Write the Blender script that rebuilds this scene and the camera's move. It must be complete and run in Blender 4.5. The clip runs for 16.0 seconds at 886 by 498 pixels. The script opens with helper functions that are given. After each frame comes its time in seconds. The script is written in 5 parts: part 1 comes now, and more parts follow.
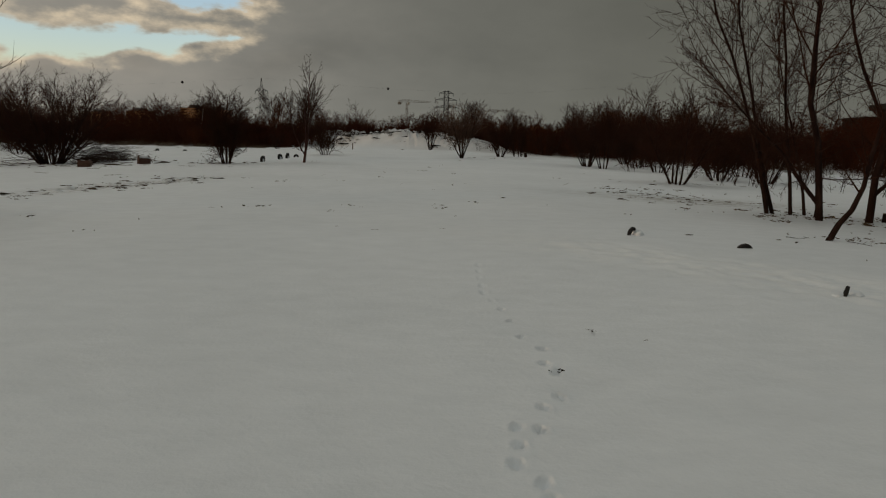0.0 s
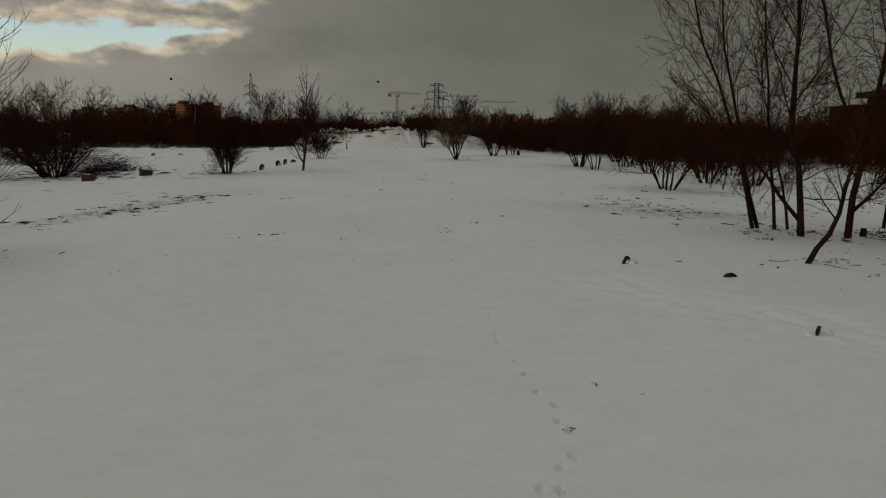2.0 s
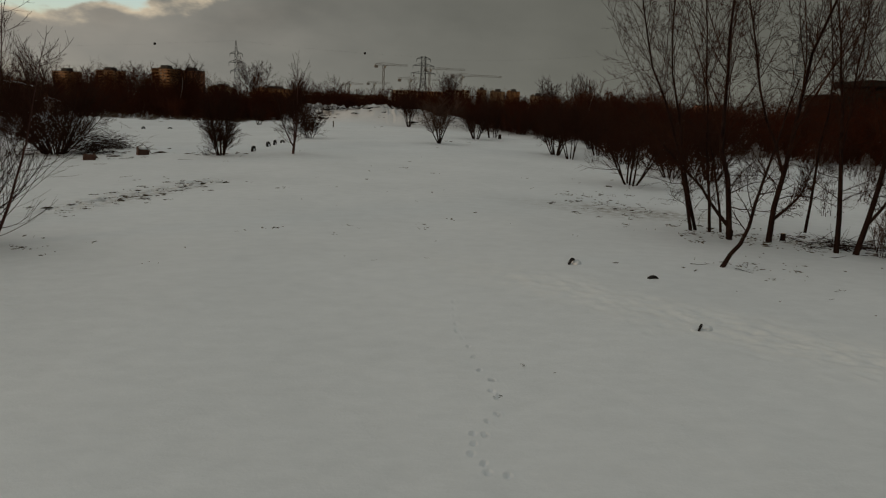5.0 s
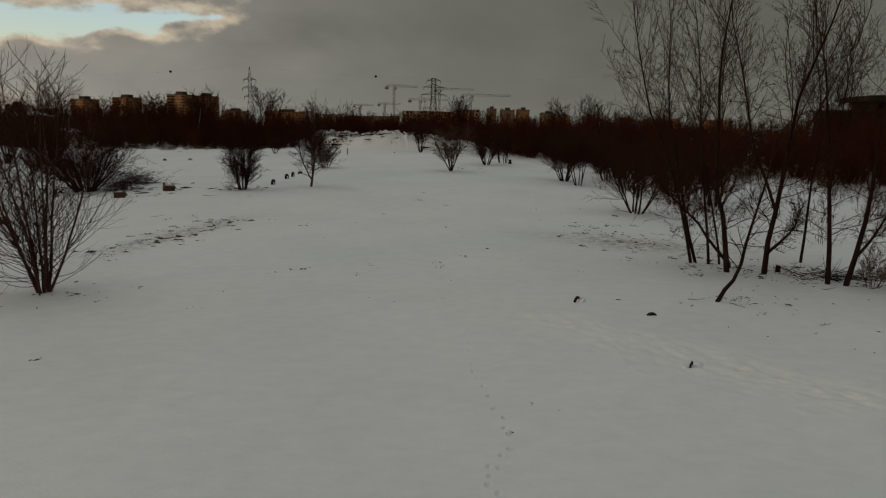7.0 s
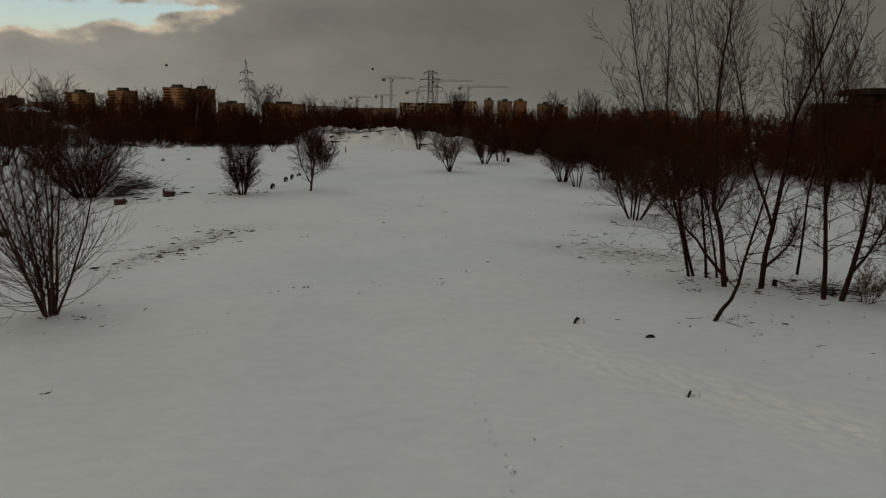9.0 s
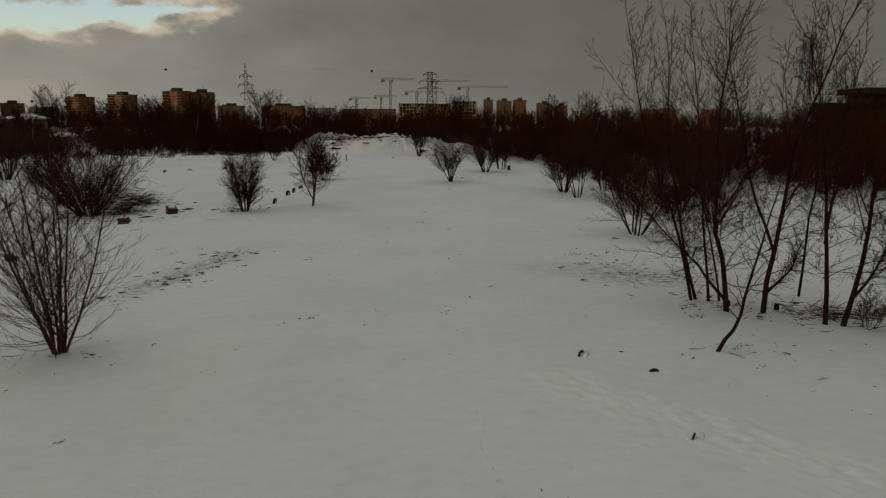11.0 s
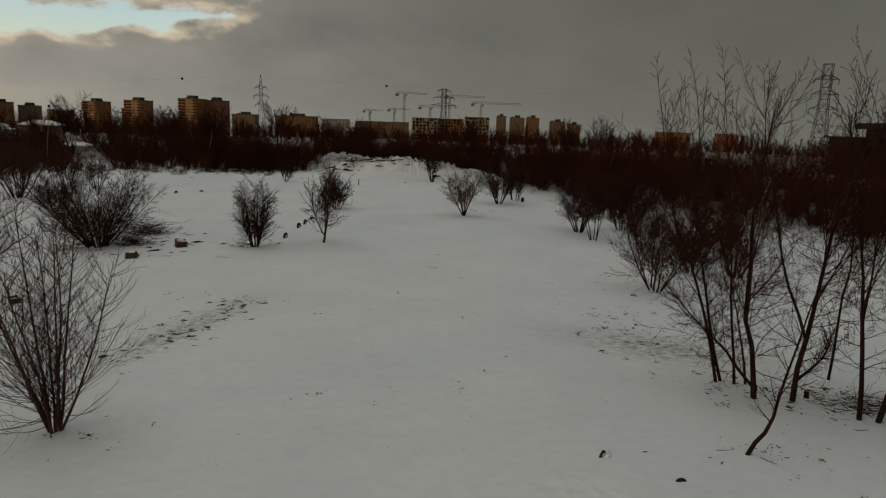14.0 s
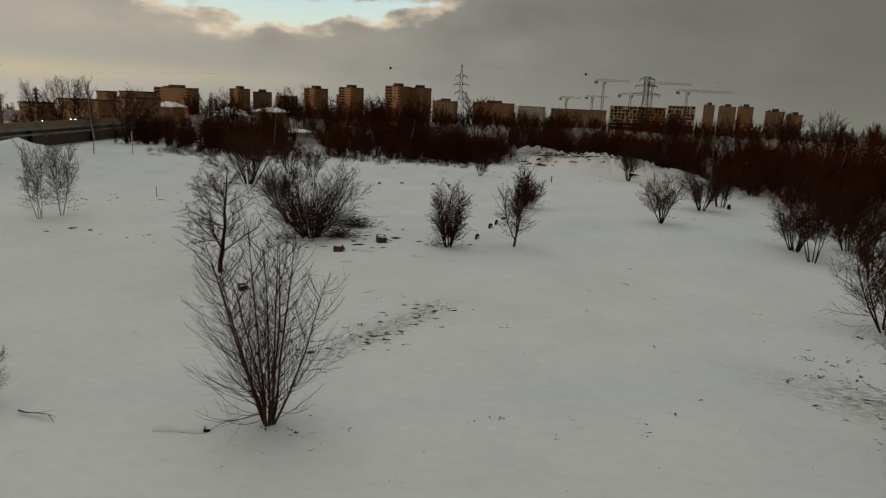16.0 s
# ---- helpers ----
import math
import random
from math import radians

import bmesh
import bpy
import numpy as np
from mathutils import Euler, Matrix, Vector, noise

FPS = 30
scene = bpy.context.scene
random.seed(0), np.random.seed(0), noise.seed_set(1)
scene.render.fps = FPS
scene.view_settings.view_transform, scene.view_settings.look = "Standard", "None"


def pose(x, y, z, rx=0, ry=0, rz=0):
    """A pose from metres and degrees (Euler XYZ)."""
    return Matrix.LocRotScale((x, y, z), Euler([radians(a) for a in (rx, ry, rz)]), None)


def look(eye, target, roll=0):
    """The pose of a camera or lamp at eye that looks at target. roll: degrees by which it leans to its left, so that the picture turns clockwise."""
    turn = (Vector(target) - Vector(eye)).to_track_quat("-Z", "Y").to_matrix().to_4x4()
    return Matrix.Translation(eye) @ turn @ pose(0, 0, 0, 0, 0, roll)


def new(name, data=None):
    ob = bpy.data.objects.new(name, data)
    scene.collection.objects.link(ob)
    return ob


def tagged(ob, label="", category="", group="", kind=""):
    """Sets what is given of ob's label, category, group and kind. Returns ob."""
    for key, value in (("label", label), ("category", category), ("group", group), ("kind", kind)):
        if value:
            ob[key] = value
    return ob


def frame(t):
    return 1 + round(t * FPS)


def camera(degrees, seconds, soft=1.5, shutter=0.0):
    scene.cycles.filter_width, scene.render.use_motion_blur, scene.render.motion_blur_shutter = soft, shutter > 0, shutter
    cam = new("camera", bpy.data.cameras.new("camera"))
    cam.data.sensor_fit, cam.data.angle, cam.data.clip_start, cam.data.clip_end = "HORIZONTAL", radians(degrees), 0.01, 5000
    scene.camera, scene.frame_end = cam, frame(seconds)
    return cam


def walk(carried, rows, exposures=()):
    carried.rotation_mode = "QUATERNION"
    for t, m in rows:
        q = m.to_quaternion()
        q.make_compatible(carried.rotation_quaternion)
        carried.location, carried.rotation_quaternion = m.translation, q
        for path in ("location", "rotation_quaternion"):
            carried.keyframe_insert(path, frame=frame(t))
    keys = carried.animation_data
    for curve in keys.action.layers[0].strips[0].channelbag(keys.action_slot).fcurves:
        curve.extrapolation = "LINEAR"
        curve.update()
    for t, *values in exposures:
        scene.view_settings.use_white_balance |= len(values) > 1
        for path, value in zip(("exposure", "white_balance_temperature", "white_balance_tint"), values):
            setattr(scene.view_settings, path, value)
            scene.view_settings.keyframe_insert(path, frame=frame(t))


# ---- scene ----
cam = camera(68.0, 16.0, soft=1.2)
PATH = [
    (0, (0.114, -0.021, 2.458), (0.696, 9.829, 0.832), 1.33),
    (0.5, (-0.014, 0.110, 2.891), (0.515, 9.999, 1.499), 0.95),
    (1, (-0.189, -0.142, 3.256), (0.369, 9.752, 1.910), 0.72),
    (1.5, (-0.316, -0.592, 3.612), (0.309, 9.264, 2.043), 0.42),
    (2, (-0.427, -1.115, 3.813), (0.269, 8.702, 2.042), 0.32),
    (2.5, (-0.477, -1.676, 4.013), (0.277, 8.098, 2.036), 0.20),
    (3, (-0.484, -2.249, 4.252), (0.347, 7.486, 2.119), 0.58),
    (3.5, (-0.433, -2.793, 4.494), (0.478, 6.912, 2.263), 1.37),
    (4, (-0.401, -3.325, 4.758), (0.599, 6.358, 2.471), 2.42),
    (6.5, (-0.731, -6.267, 6.389), (0.077, 3.513, 4.464), 1.07),
    (7, (-0.791, -6.466, 6.691), (-0.025, 3.319, 4.775), 0.93),
    (7.5, (-0.846, -6.503, 6.981), (-0.069, 3.280, 5.062), 0.91),
    (8, (-0.884, -6.546, 7.293), (-0.094, 3.227, 5.326), 0.86),
    (10.5, (-1.061, -6.487, 8.956), (-0.271, 3.260, 6.867), 0.23),
    (11, (-1.098, -6.463, 9.335), (-0.312, 3.289, 7.265), 0.05),
    (11.5, (-1.131, -6.279, 9.762), (-0.378, 3.480, 7.711), -0.24),
    (12, (-1.177, -5.958, 10.174), (-0.488, 3.796, 8.082), -0.48),
    (12.5, (-1.223, -5.606, 10.602), (-0.594, 4.137, 8.439), -0.79),
    (13, (-1.257, -5.264, 11.021), (-0.661, 4.483, 8.865), -0.59),
    (13.5, (-1.350, -4.869, 11.393), (-0.730, 4.904, 9.371), 0.52),
    (14, (-1.399, -4.681, 11.824), (-0.736, 5.115, 9.929), 1.85),
    (14.5, (-1.585, -4.643, 12.390), (-1.058, 5.162, 10.492), 2.29),
    (15, (-1.648, -4.706, 12.950), (-1.933, 5.094, 10.977), 1.85),
    (15.5, (-1.840, -4.167, 13.224), (-3.339, 5.502, 11.161), 1.84),
    (16, (-1.792, -4.106, 13.558), (-3.916, 5.415, 11.357), 2.35),
]
walk(cam, [(t, look(eye, target, roll)) for t, eye, target, roll in PATH], [(0, -0.04), (4, -0.08), (13.5, -0.07), (14.5, 0.04), (15.0, 0.15), (15.5, 0.20), (16, 0.23)])

# ---- world, sun ----
world = bpy.data.worlds.new("sky")
scene.world = world
world.use_nodes = True
SUN_AZ, SUN_EL = radians(-118), radians(5)   # azimuth clockwise from +y


def sky_nodes(tree):
    n, l = tree.nodes, tree.links
    n.clear()

    def math_node(op, a, b=None, clamp=False):
        m = n.new("ShaderNodeMath")
        m.operation, m.use_clamp = op, clamp
        for i, v in enumerate((a, b)):
            if v is None:
                continue
            if isinstance(v, (int, float)):
                m.inputs[i].default_value = v
            else:
                l.new(v, m.inputs[i])
        return m.outputs[0]

    def ramp(fac, stops):
        r = n.new("ShaderNodeValToRGB")
        while len(r.color_ramp.elements) < len(stops):
            r.color_ramp.elements.new(0.5)
        for e, (p, c) in zip(r.color_ramp.elements, stops):
            e.position, e.color = p, (*c, 1)
        l.new(fac, r.inputs[0])
        return r.outputs[0]

    def mix(fac, a, b):
        m = n.new("ShaderNodeMix")
        m.data_type = "RGBA"
        for i, v in ((0, fac), (6, a), (7, b)):
            if isinstance(v, (int, float)):
                m.inputs[i].default_value = v
            elif isinstance(v, tuple):
                m.inputs[i].default_value = (*v, 1)
            else:
                l.new(v, m.inputs[i])
        return m.outputs[2]

    co = n.new("ShaderNodeTexCoord")
    sep = n.new("ShaderNodeSeparateXYZ")
    l.new(co.outputs["Generated"], sep.inputs[0])
    x, y, z = sep.outputs
    az = math_node("ARCTAN2", x, y)
    el = math_node("ARCSINE", z)
    # cloud coordinates: azimuth and elevation, stretched along the horizon
    comb = n.new("ShaderNodeCombineXYZ")
    l.new(az, comb.inputs[0])
    l.new(math_node("MULTIPLY", el, 2.1), comb.inputs[1])
    def noise_at(scale, detail, rough, off):
        mp = n.new("ShaderNodeMapping")
        mp.inputs["Location"].default_value = off
        l.new(comb.outputs[0], mp.inputs[0])
        t = n.new("ShaderNodeTexNoise")
        t.inputs["Scale"].default_value, t.inputs["Detail"].default_value = scale, detail
        t.inputs["Roughness"].default_value = rough
        l.new(mp.outputs[0], t.inputs["Vector"])
        return t.outputs["Fac"]
    big = noise_at(7.0, 4.0, 0.5, (3.1, 1.7, 0.4))
    fine = noise_at(26.0, 4.0, 0.55, (7.3, 0.2, 1.9))

    def add(*terms):
        total = terms[0]
        for v in terms[1:]:
            total = math_node("ADD", total, v)
        return total

    def times(a, b):
        return math_node("MULTIPLY", a, b)

    def step(v, lo, hi):
        r = n.new("ShaderNodeMapRange")
        r.interpolation_type = "SMOOTHSTEP"
        l.new(v, r.inputs[0])
        r.inputs[1].default_value, r.inputs[2].default_value = lo, hi
        return r.outputs[0]

    def spot(a0, e0, wa, we, tilt=0.0):
        """A soft oval at an azimuth and elevation."""
        a = add(az, -a0)
        e = times(add(el, -e0, times(a, -tilt)), 1 / we)
        a = times(a, 1 / wa)
        return math_node("EXPONENT", times(add(times(a, a), times(e, e)), -1.0))

    # the clear gap low in the west: a wedge between a rising lower edge and a level upper one
    lower = add(times(math_node("MAXIMUM", add(az, 0.46), 0.0), 0.205), 0.084)
    wedge = math_node("MINIMUM", math_node("SUBTRACT", el, lower), math_node("SUBTRACT", 0.141, el))
    wedge = math_node("SUBTRACT", wedge, times(math_node("MAXIMUM", add(times(az, -1.0), -0.53), 0.0), 0.30))
    wedge = math_node("SUBTRACT", wedge, times(math_node("MAXIMUM", add(az, 0.25), 0.0), 0.30))
    pa, pe = times(add(az, 0.285), 0.33), add(el, -0.182)
    patch = math_node("SUBTRACT", 0.015, math_node("SQRT", add(times(pa, pa), times(pe, pe))))
    lumps = add(spot(-0.368, 0.094, 0.024, 0.013), spot(-0.476, 0.080, 0.026, 0.014), times(spot(-0.545, 0.103, 0.030, 0.015), 0.9))
    clear = add(math_node("MAXIMUM", wedge, patch), times(add(big, -0.5), 0.040), times(add(fine, -0.5), 0.034), times(lumps, -0.034))
    sky = n.new("ShaderNodeTexSky")
    sky.sky_type, sky.sun_disc = "NISHITA", False
    sky.sun_elevation, sky.sun_rotation = SUN_EL, SUN_AZ
    blue = n.new("ShaderNodeVectorMath")
    blue.operation = "MULTIPLY"
    l.new(sky.outputs[0], blue.inputs[0])
    blue.inputs[1].default_value = (0.335, 0.345, 0.43)
    # grey cloud, lighter and warmer to the west
    west = math_node("MULTIPLY", math_node("ADD", math_node("COSINE", math_node("ADD", az, 1.0)), 1.0), 0.5)
    grey = ramp(west, [(0.0, (0.149, 0.150, 0.134)), (0.55, (0.131, 0.131, 0.110)), (0.75, (0.163, 0.163, 0.142)), (0.90, (0.225, 0.222, 0.199)), (0.96, (0.30, 0.288, 0.254)), (1.0, (0.37, 0.35, 0.30))])
    veil = times(spot(-0.17, 0.108, 0.085, 0.022, 0.25), -0.20)
    shade = add(times(add(big, -0.5), 0.30), times(add(fine, -0.5), 0.07), veil, times(lumps, -0.24), 1.0)
    dark = n.new("ShaderNodeVectorMath")
    dark.operation = "SCALE"
    l.new(grey, dark.inputs[0])
    up = math_node("MAXIMUM", z, 0.0)
    rise = add(times(up, -2.4), times(times(up, up), 4.75), 1.33)
    l.new(times(shade, rise), dark.inputs["Scale"])
    # pale yellow bands low in the west
    glow = times(spot(-0.74, 0.020, 0.24, 0.014), add(times(big, 0.9), 0.55))
    cloud = mix(math_node("MULTIPLY", glow, 0.85, True), dark.outputs[0], (0.62, 0.53, 0.34))
    warm = times(spot(-0.66, 0.086, 0.16, 0.020, 0.03), add(times(big, 1.6), times(fine, 0.8), -0.55))
    cloud = mix(math_node("MULTIPLY", warm, 0.85, True), cloud, (0.60, 0.50, 0.36))
    # thinner, lighter cloud all round the gap
    thin = math_node("MULTIPLY", spot(-0.60, 0.13, 0.38, 0.11), add(times(add(big, -0.5), 1.2), times(add(fine, -0.5), 0.5), 0.42), True)
    cloud = mix(thin, cloud, (0.46, 0.41, 0.34))
    low = math_node("MULTIPLY", spot(-0.60, 0.045, 0.24, 0.045), add(times(big, 1.0), -0.10), True)
    cloud = mix(low, cloud, (0.36, 0.335, 0.29))
    near = math_node("MULTIPLY", step(clear, -0.020, -0.001), add(times(fine, 2.0), -0.45), True)
    rimmed = mix(times(near, 0.85), cloud, (0.90, 0.74, 0.52))
    final = mix(step(clear, -0.002, 0.009), rimmed, blue.outputs[0])
    # below the horizon: snow light
    final = mix(math_node("LESS_THAN", z, -0.05), final, (0.15, 0.15, 0.14))
    bg = n.new("ShaderNodeBackground")
    l.new(final, bg.inputs[0])
    bg.inputs[1].default_value = 0.83
    out = n.new("ShaderNodeOutputWorld")
    l.new(bg.outputs[0], out.inputs[0])


sky_nodes(world.node_tree)
sun_data = bpy.data.lights.new("sun", "SUN")
sun_data.energy, sun_data.angle, sun_data.color = 0.80, radians(10), (1.0, 0.68, 0.40)
sun = new("sun", sun_data)
sun_way = Vector((math.sin(SUN_AZ) * math.cos(SUN_EL), math.cos(SUN_AZ) * math.cos(SUN_EL), math.sin(SUN_EL)))
sun.matrix_world = look(sun_way * 50, (0, 0, 0))

# ---- materials ----


def material(name, stops, scale=4.0, rough=0.8, bump=0.2, bump_scale=30.0, metal=0.0, stretch=(1, 1, 1), spread=0.0, distance=0.02, fine=0.35, gloss=0.5):
    """Colour from two scales of noise along stops, relief from a finer one."""
    m = bpy.data.materials.new(name)
    m.use_nodes = True
    n, l = m.node_tree.nodes, m.node_tree.links
    b = n["Principled BSDF"]
    co = n.new("ShaderNodeTexCoord")
    mp = n.new("ShaderNodeMapping")
    mp.inputs["Scale"].default_value = stretch
    l.new(co.outputs["Object"], mp.inputs[0])
    def tex(s, d):
        t = n.new("ShaderNodeTexNoise")
        t.inputs["Scale"].default_value, t.inputs["Detail"].default_value = s, d
        l.new(mp.outputs[0], t.inputs["Vector"])
        return t.outputs["Fac"]
    a, f = tex(scale, 5), tex(bump_scale, 4)
    mx = n.new("ShaderNodeMix")
    mx.inputs[0].default_value = fine
    l.new(a, mx.inputs[2])
    l.new(f, mx.inputs[3])
    fac = mx.outputs[0]
    if spread:
        info = n.new("ShaderNodeObjectInfo")
        add = n.new("ShaderNodeMath")
        add.operation = "MULTIPLY_ADD"
        l.new(info.outputs["Random"], add.inputs[0])
        add.inputs[1].default_value = spread
        sub = n.new("ShaderNodeMath")
        sub.operation = "SUBTRACT"
        l.new(fac, sub.inputs[0])
        sub.inputs[1].default_value = spread / 2
        l.new(sub.outputs[0], add.inputs[2])
        fac = add.outputs[0]
    r = n.new("ShaderNodeValToRGB")
    while len(r.color_ramp.elements) < len(stops):
        r.color_ramp.elements.new(0.5)
    for e, (p, c) in zip(r.color_ramp.elements, stops):
        e.position, e.color = p, (*c, 1)
    l.new(fac, r.inputs[0])
    l.new(r.outputs[0], b.inputs["Base Color"])
    b.inputs["Roughness"].default_value, b.inputs["Metallic"].default_value, b.inputs["Specular IOR Level"].default_value = rough, metal, gloss
    if bump:
        bp = n.new("ShaderNodeBump")
        bp.inputs["Strength"].default_value, bp.inputs["Distance"].default_value = bump, distance
        l.new(f, bp.inputs["Height"])
        l.new(bp.outputs[0], b.inputs["Normal"])
    return m


def snow_material():
    m = bpy.data.materials.new("snow")
    m.use_nodes = True
    n, l = m.node_tree.nodes, m.node_tree.links
    b = n["Principled BSDF"]
    co = n.new("ShaderNodeTexCoord")
    def tex(s, d, rough=0.5, stretch=(1, 1, 1)):
        mp = n.new("ShaderNodeMapping")
        mp.inputs["Scale"].default_value = stretch
        l.new(co.outputs["Object"], mp.inputs[0])
        t = n.new("ShaderNodeTexNoise")
        t.inputs["Scale"].default_value, t.inputs["Detail"].default_value, t.inputs["Roughness"].default_value = s, d, rough
        l.new(mp.outputs[0], t.inputs["Vector"])
        return t.outputs["Fac"]
    broad, grain, crust = tex(0.12, 6, 0.6), tex(16.0, 5, 0.6), tex(1.3, 6, 0.65, (1, 1.6, 1))
    mx = n.new("ShaderNodeMix")
    mx.inputs[0].default_value = 0.45
    l.new(broad, mx.inputs[2])
    l.new(crust, mx.inputs[3])
    r = n.new("ShaderNodeValToRGB")
    for e, (p, c) in zip(r.color_ramp.elements, ((0.30, (0.685, 0.725, 0.780)), (0.68, (0.825, 0.865, 0.925)))):
        e.position, e.color = p, (*c, 1)
    l.new(mx.outputs[0], r.inputs[0])
    sep = n.new("ShaderNodeSeparateXYZ")
    l.new(co.outputs["Object"], sep.inputs[0])

    def calc(op, a, c=0.0, clamp=False):
        k = n.new("ShaderNodeMath")
        k.operation, k.use_clamp = op, clamp
        for i, v in enumerate((a, c)):
            if isinstance(v, (int, float)):
                k.inputs[i].default_value = v
            else:
                l.new(v, k.inputs[i])
        return k.outputs[0]

    def oval(cx, cy, way, along, aside):
        """A soft oval patch on the ground, its long axis turned by way."""
        ca, sa = math.cos(way), math.sin(way)
        px, py = calc("ADD", sep.outputs[0], -cx), calc("ADD", sep.outputs[1], -cy)
        u = calc("ADD", calc("MULTIPLY", px, ca / along), calc("MULTIPLY", py, sa / along))
        v = calc("ADD", calc("MULTIPLY", px, -sa / aside), calc("MULTIPLY", py, ca / aside))
        return calc("EXPONENT", calc("MULTIPLY", calc("ADD", calc("MULTIPLY", u, u), calc("MULTIPLY", v, v)), -1.0))

    def tint(fac, colour, under):
        k = n.new("ShaderNodeMix")
        k.data_type = "RGBA"
        l.new(fac, k.inputs[0])
        l.new(under, k.inputs[6])
        k.inputs[7].default_value = (*colour, 1)
        return k.outputs[2]

    # a packed lane of cleaner snow, and places where the snow is thin over dead grass
    streak, drift = tex(2.2, 6, 0.65), tex(2.4, 6, 0.7, (0.75, 1.3, 1))
    lane = calc("MULTIPLY", oval(9.0, 10.2, -0.76, 9.0, 1.35), calc("ADD", calc("MULTIPLY", streak, 3.2), -1.1), True)
    colour = tint(calc("MULTIPLY", lane, 0.55), (0.95, 0.955, 0.96), r.outputs[0])
    bare = calc("ADD", calc("MULTIPLY", oval(13.0, 29.0, -0.35, 4.4, 1.9), 1.15), calc("ADD", oval(19.5, 22.4, -0.1, 3.6, 1.1), calc("MULTIPLY", oval(-13.2, 31.5, 1.2, 6.0, 1.3), 0.8)))
    bare = calc("MULTIPLY", bare, calc("ADD", calc("MULTIPLY", drift, 5.0), -1.95), True)
    colour = tint(calc("MULTIPLY", bare, 0.72), (0.21, 0.19, 0.165), colour)
    # ground turned dark brown under the thicket and woods, and all beyond y 175
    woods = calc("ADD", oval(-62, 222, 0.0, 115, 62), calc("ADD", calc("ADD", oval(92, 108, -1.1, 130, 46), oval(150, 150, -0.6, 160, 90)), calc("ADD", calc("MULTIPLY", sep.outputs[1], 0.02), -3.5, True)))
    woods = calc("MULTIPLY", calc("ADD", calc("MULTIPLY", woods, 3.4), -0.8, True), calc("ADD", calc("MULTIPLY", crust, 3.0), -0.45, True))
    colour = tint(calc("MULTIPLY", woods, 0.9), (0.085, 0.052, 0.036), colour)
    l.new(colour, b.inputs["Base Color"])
    b.inputs["Roughness"].default_value = 0.75
    b.inputs["Specular IOR Level"].default_value = 0.25
    h = n.new("ShaderNodeMath")
    h.operation = "MULTIPLY_ADD"
    l.new(crust, h.inputs[0])
    h.inputs[1].default_value = 3.0
    l.new(grain, h.inputs[2])
    bp = n.new("ShaderNodeBump")
    bp.inputs["Strength"].default_value, bp.inputs["Distance"].default_value = 0.22, 0.035
    l.new(h.outputs[0], bp.inputs["Height"])
    l.new(bp.outputs[0], b.inputs["Normal"])
    return m


SNOW = snow_material()
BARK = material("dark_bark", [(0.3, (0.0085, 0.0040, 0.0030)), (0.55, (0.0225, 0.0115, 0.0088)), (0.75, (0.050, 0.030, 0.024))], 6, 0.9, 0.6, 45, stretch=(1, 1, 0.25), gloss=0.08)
BARK_RED = material("red_bark", [(0.3, (0.034, 0.015, 0.013)), (0.6, (0.085, 0.040, 0.034)), (0.8, (0.13, 0.075, 0.06))], 5, 0.85, 0.5, 40, stretch=(1, 1, 0.3), gloss=0.08)
BARK_PALE = material("birch_bark", [(0.35, (0.05, 0.04, 0.035)), (0.47, (0.28, 0.26, 0.24)), (0.6, (0.50, 0.47, 0.43))], 4, 0.8, 0.3, 25, stretch=(1, 1, 2.5))
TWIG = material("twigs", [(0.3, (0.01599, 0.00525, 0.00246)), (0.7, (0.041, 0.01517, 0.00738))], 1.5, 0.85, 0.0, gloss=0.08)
TWIG_RED = material("red_brown_twigs", [(0.3, (0.036, 0.0135, 0.0075)), (0.7, (0.082, 0.034, 0.020))], 1.5, 0.85, 0.0, gloss=0.08)
TWIG_GREY = material("grey_twigs", [(0.3, (0.044, 0.025, 0.018)), (0.7, (0.105, 0.063, 0.045))], 1.5, 0.85, 0.0, gloss=0.08)
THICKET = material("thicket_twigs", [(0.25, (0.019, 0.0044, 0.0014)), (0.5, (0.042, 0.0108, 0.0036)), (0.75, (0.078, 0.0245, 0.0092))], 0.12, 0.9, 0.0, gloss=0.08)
RUBBER = material("old_rubber", [(0.3, (0.012, 0.012, 0.012)), (0.7, (0.035, 0.033, 0.032))], 5, 0.75, 0.3, 60, gloss=0.08)
RUST = material("rusty_steel", [(0.3, (0.03, 0.013, 0.009)), (0.6, (0.075, 0.033, 0.021)), (0.8, (0.12, 0.06, 0.04))], 6, 0.85, 0.4, 40)
STEEL = material("galvanised_steel", [(0.3, (0.02275, 0.0234, 0.0234)), (0.7, (0.04875, 0.0494, 0.0494))], 0.6, 0.6, 0.0, metal=0.3)
CRANE_PAINT = material("crane_paint", [(0.3, (0.075, 0.050, 0.034)), (0.7, (0.125, 0.088, 0.058))], 0.4, 0.6, 0.0)
CONCRETE = material("weathered_concrete", [(0.25, (0.10, 0.095, 0.09)), (0.55, (0.21, 0.20, 0.185)), (0.8, (0.30, 0.285, 0.26))], 0.5, 0.9, 0.3, 9)
DARK_CONCRETE = material("dark_concrete_and_shade", [(0.25, (0.010, 0.009, 0.008)), (0.55, (0.026, 0.023, 0.020)), (0.8, (0.055, 0.050, 0.045))], 0.5, 0.95, 0.4, 6, gloss=0.08)
PANEL_A = material("ochre_panels", [(0.25, (0.19, 0.092, 0.032)), (0.55, (0.29, 0.145, 0.054)), (0.8, (0.38, 0.20, 0.082))], 0.12, 0.85, 0.0, 1.2)
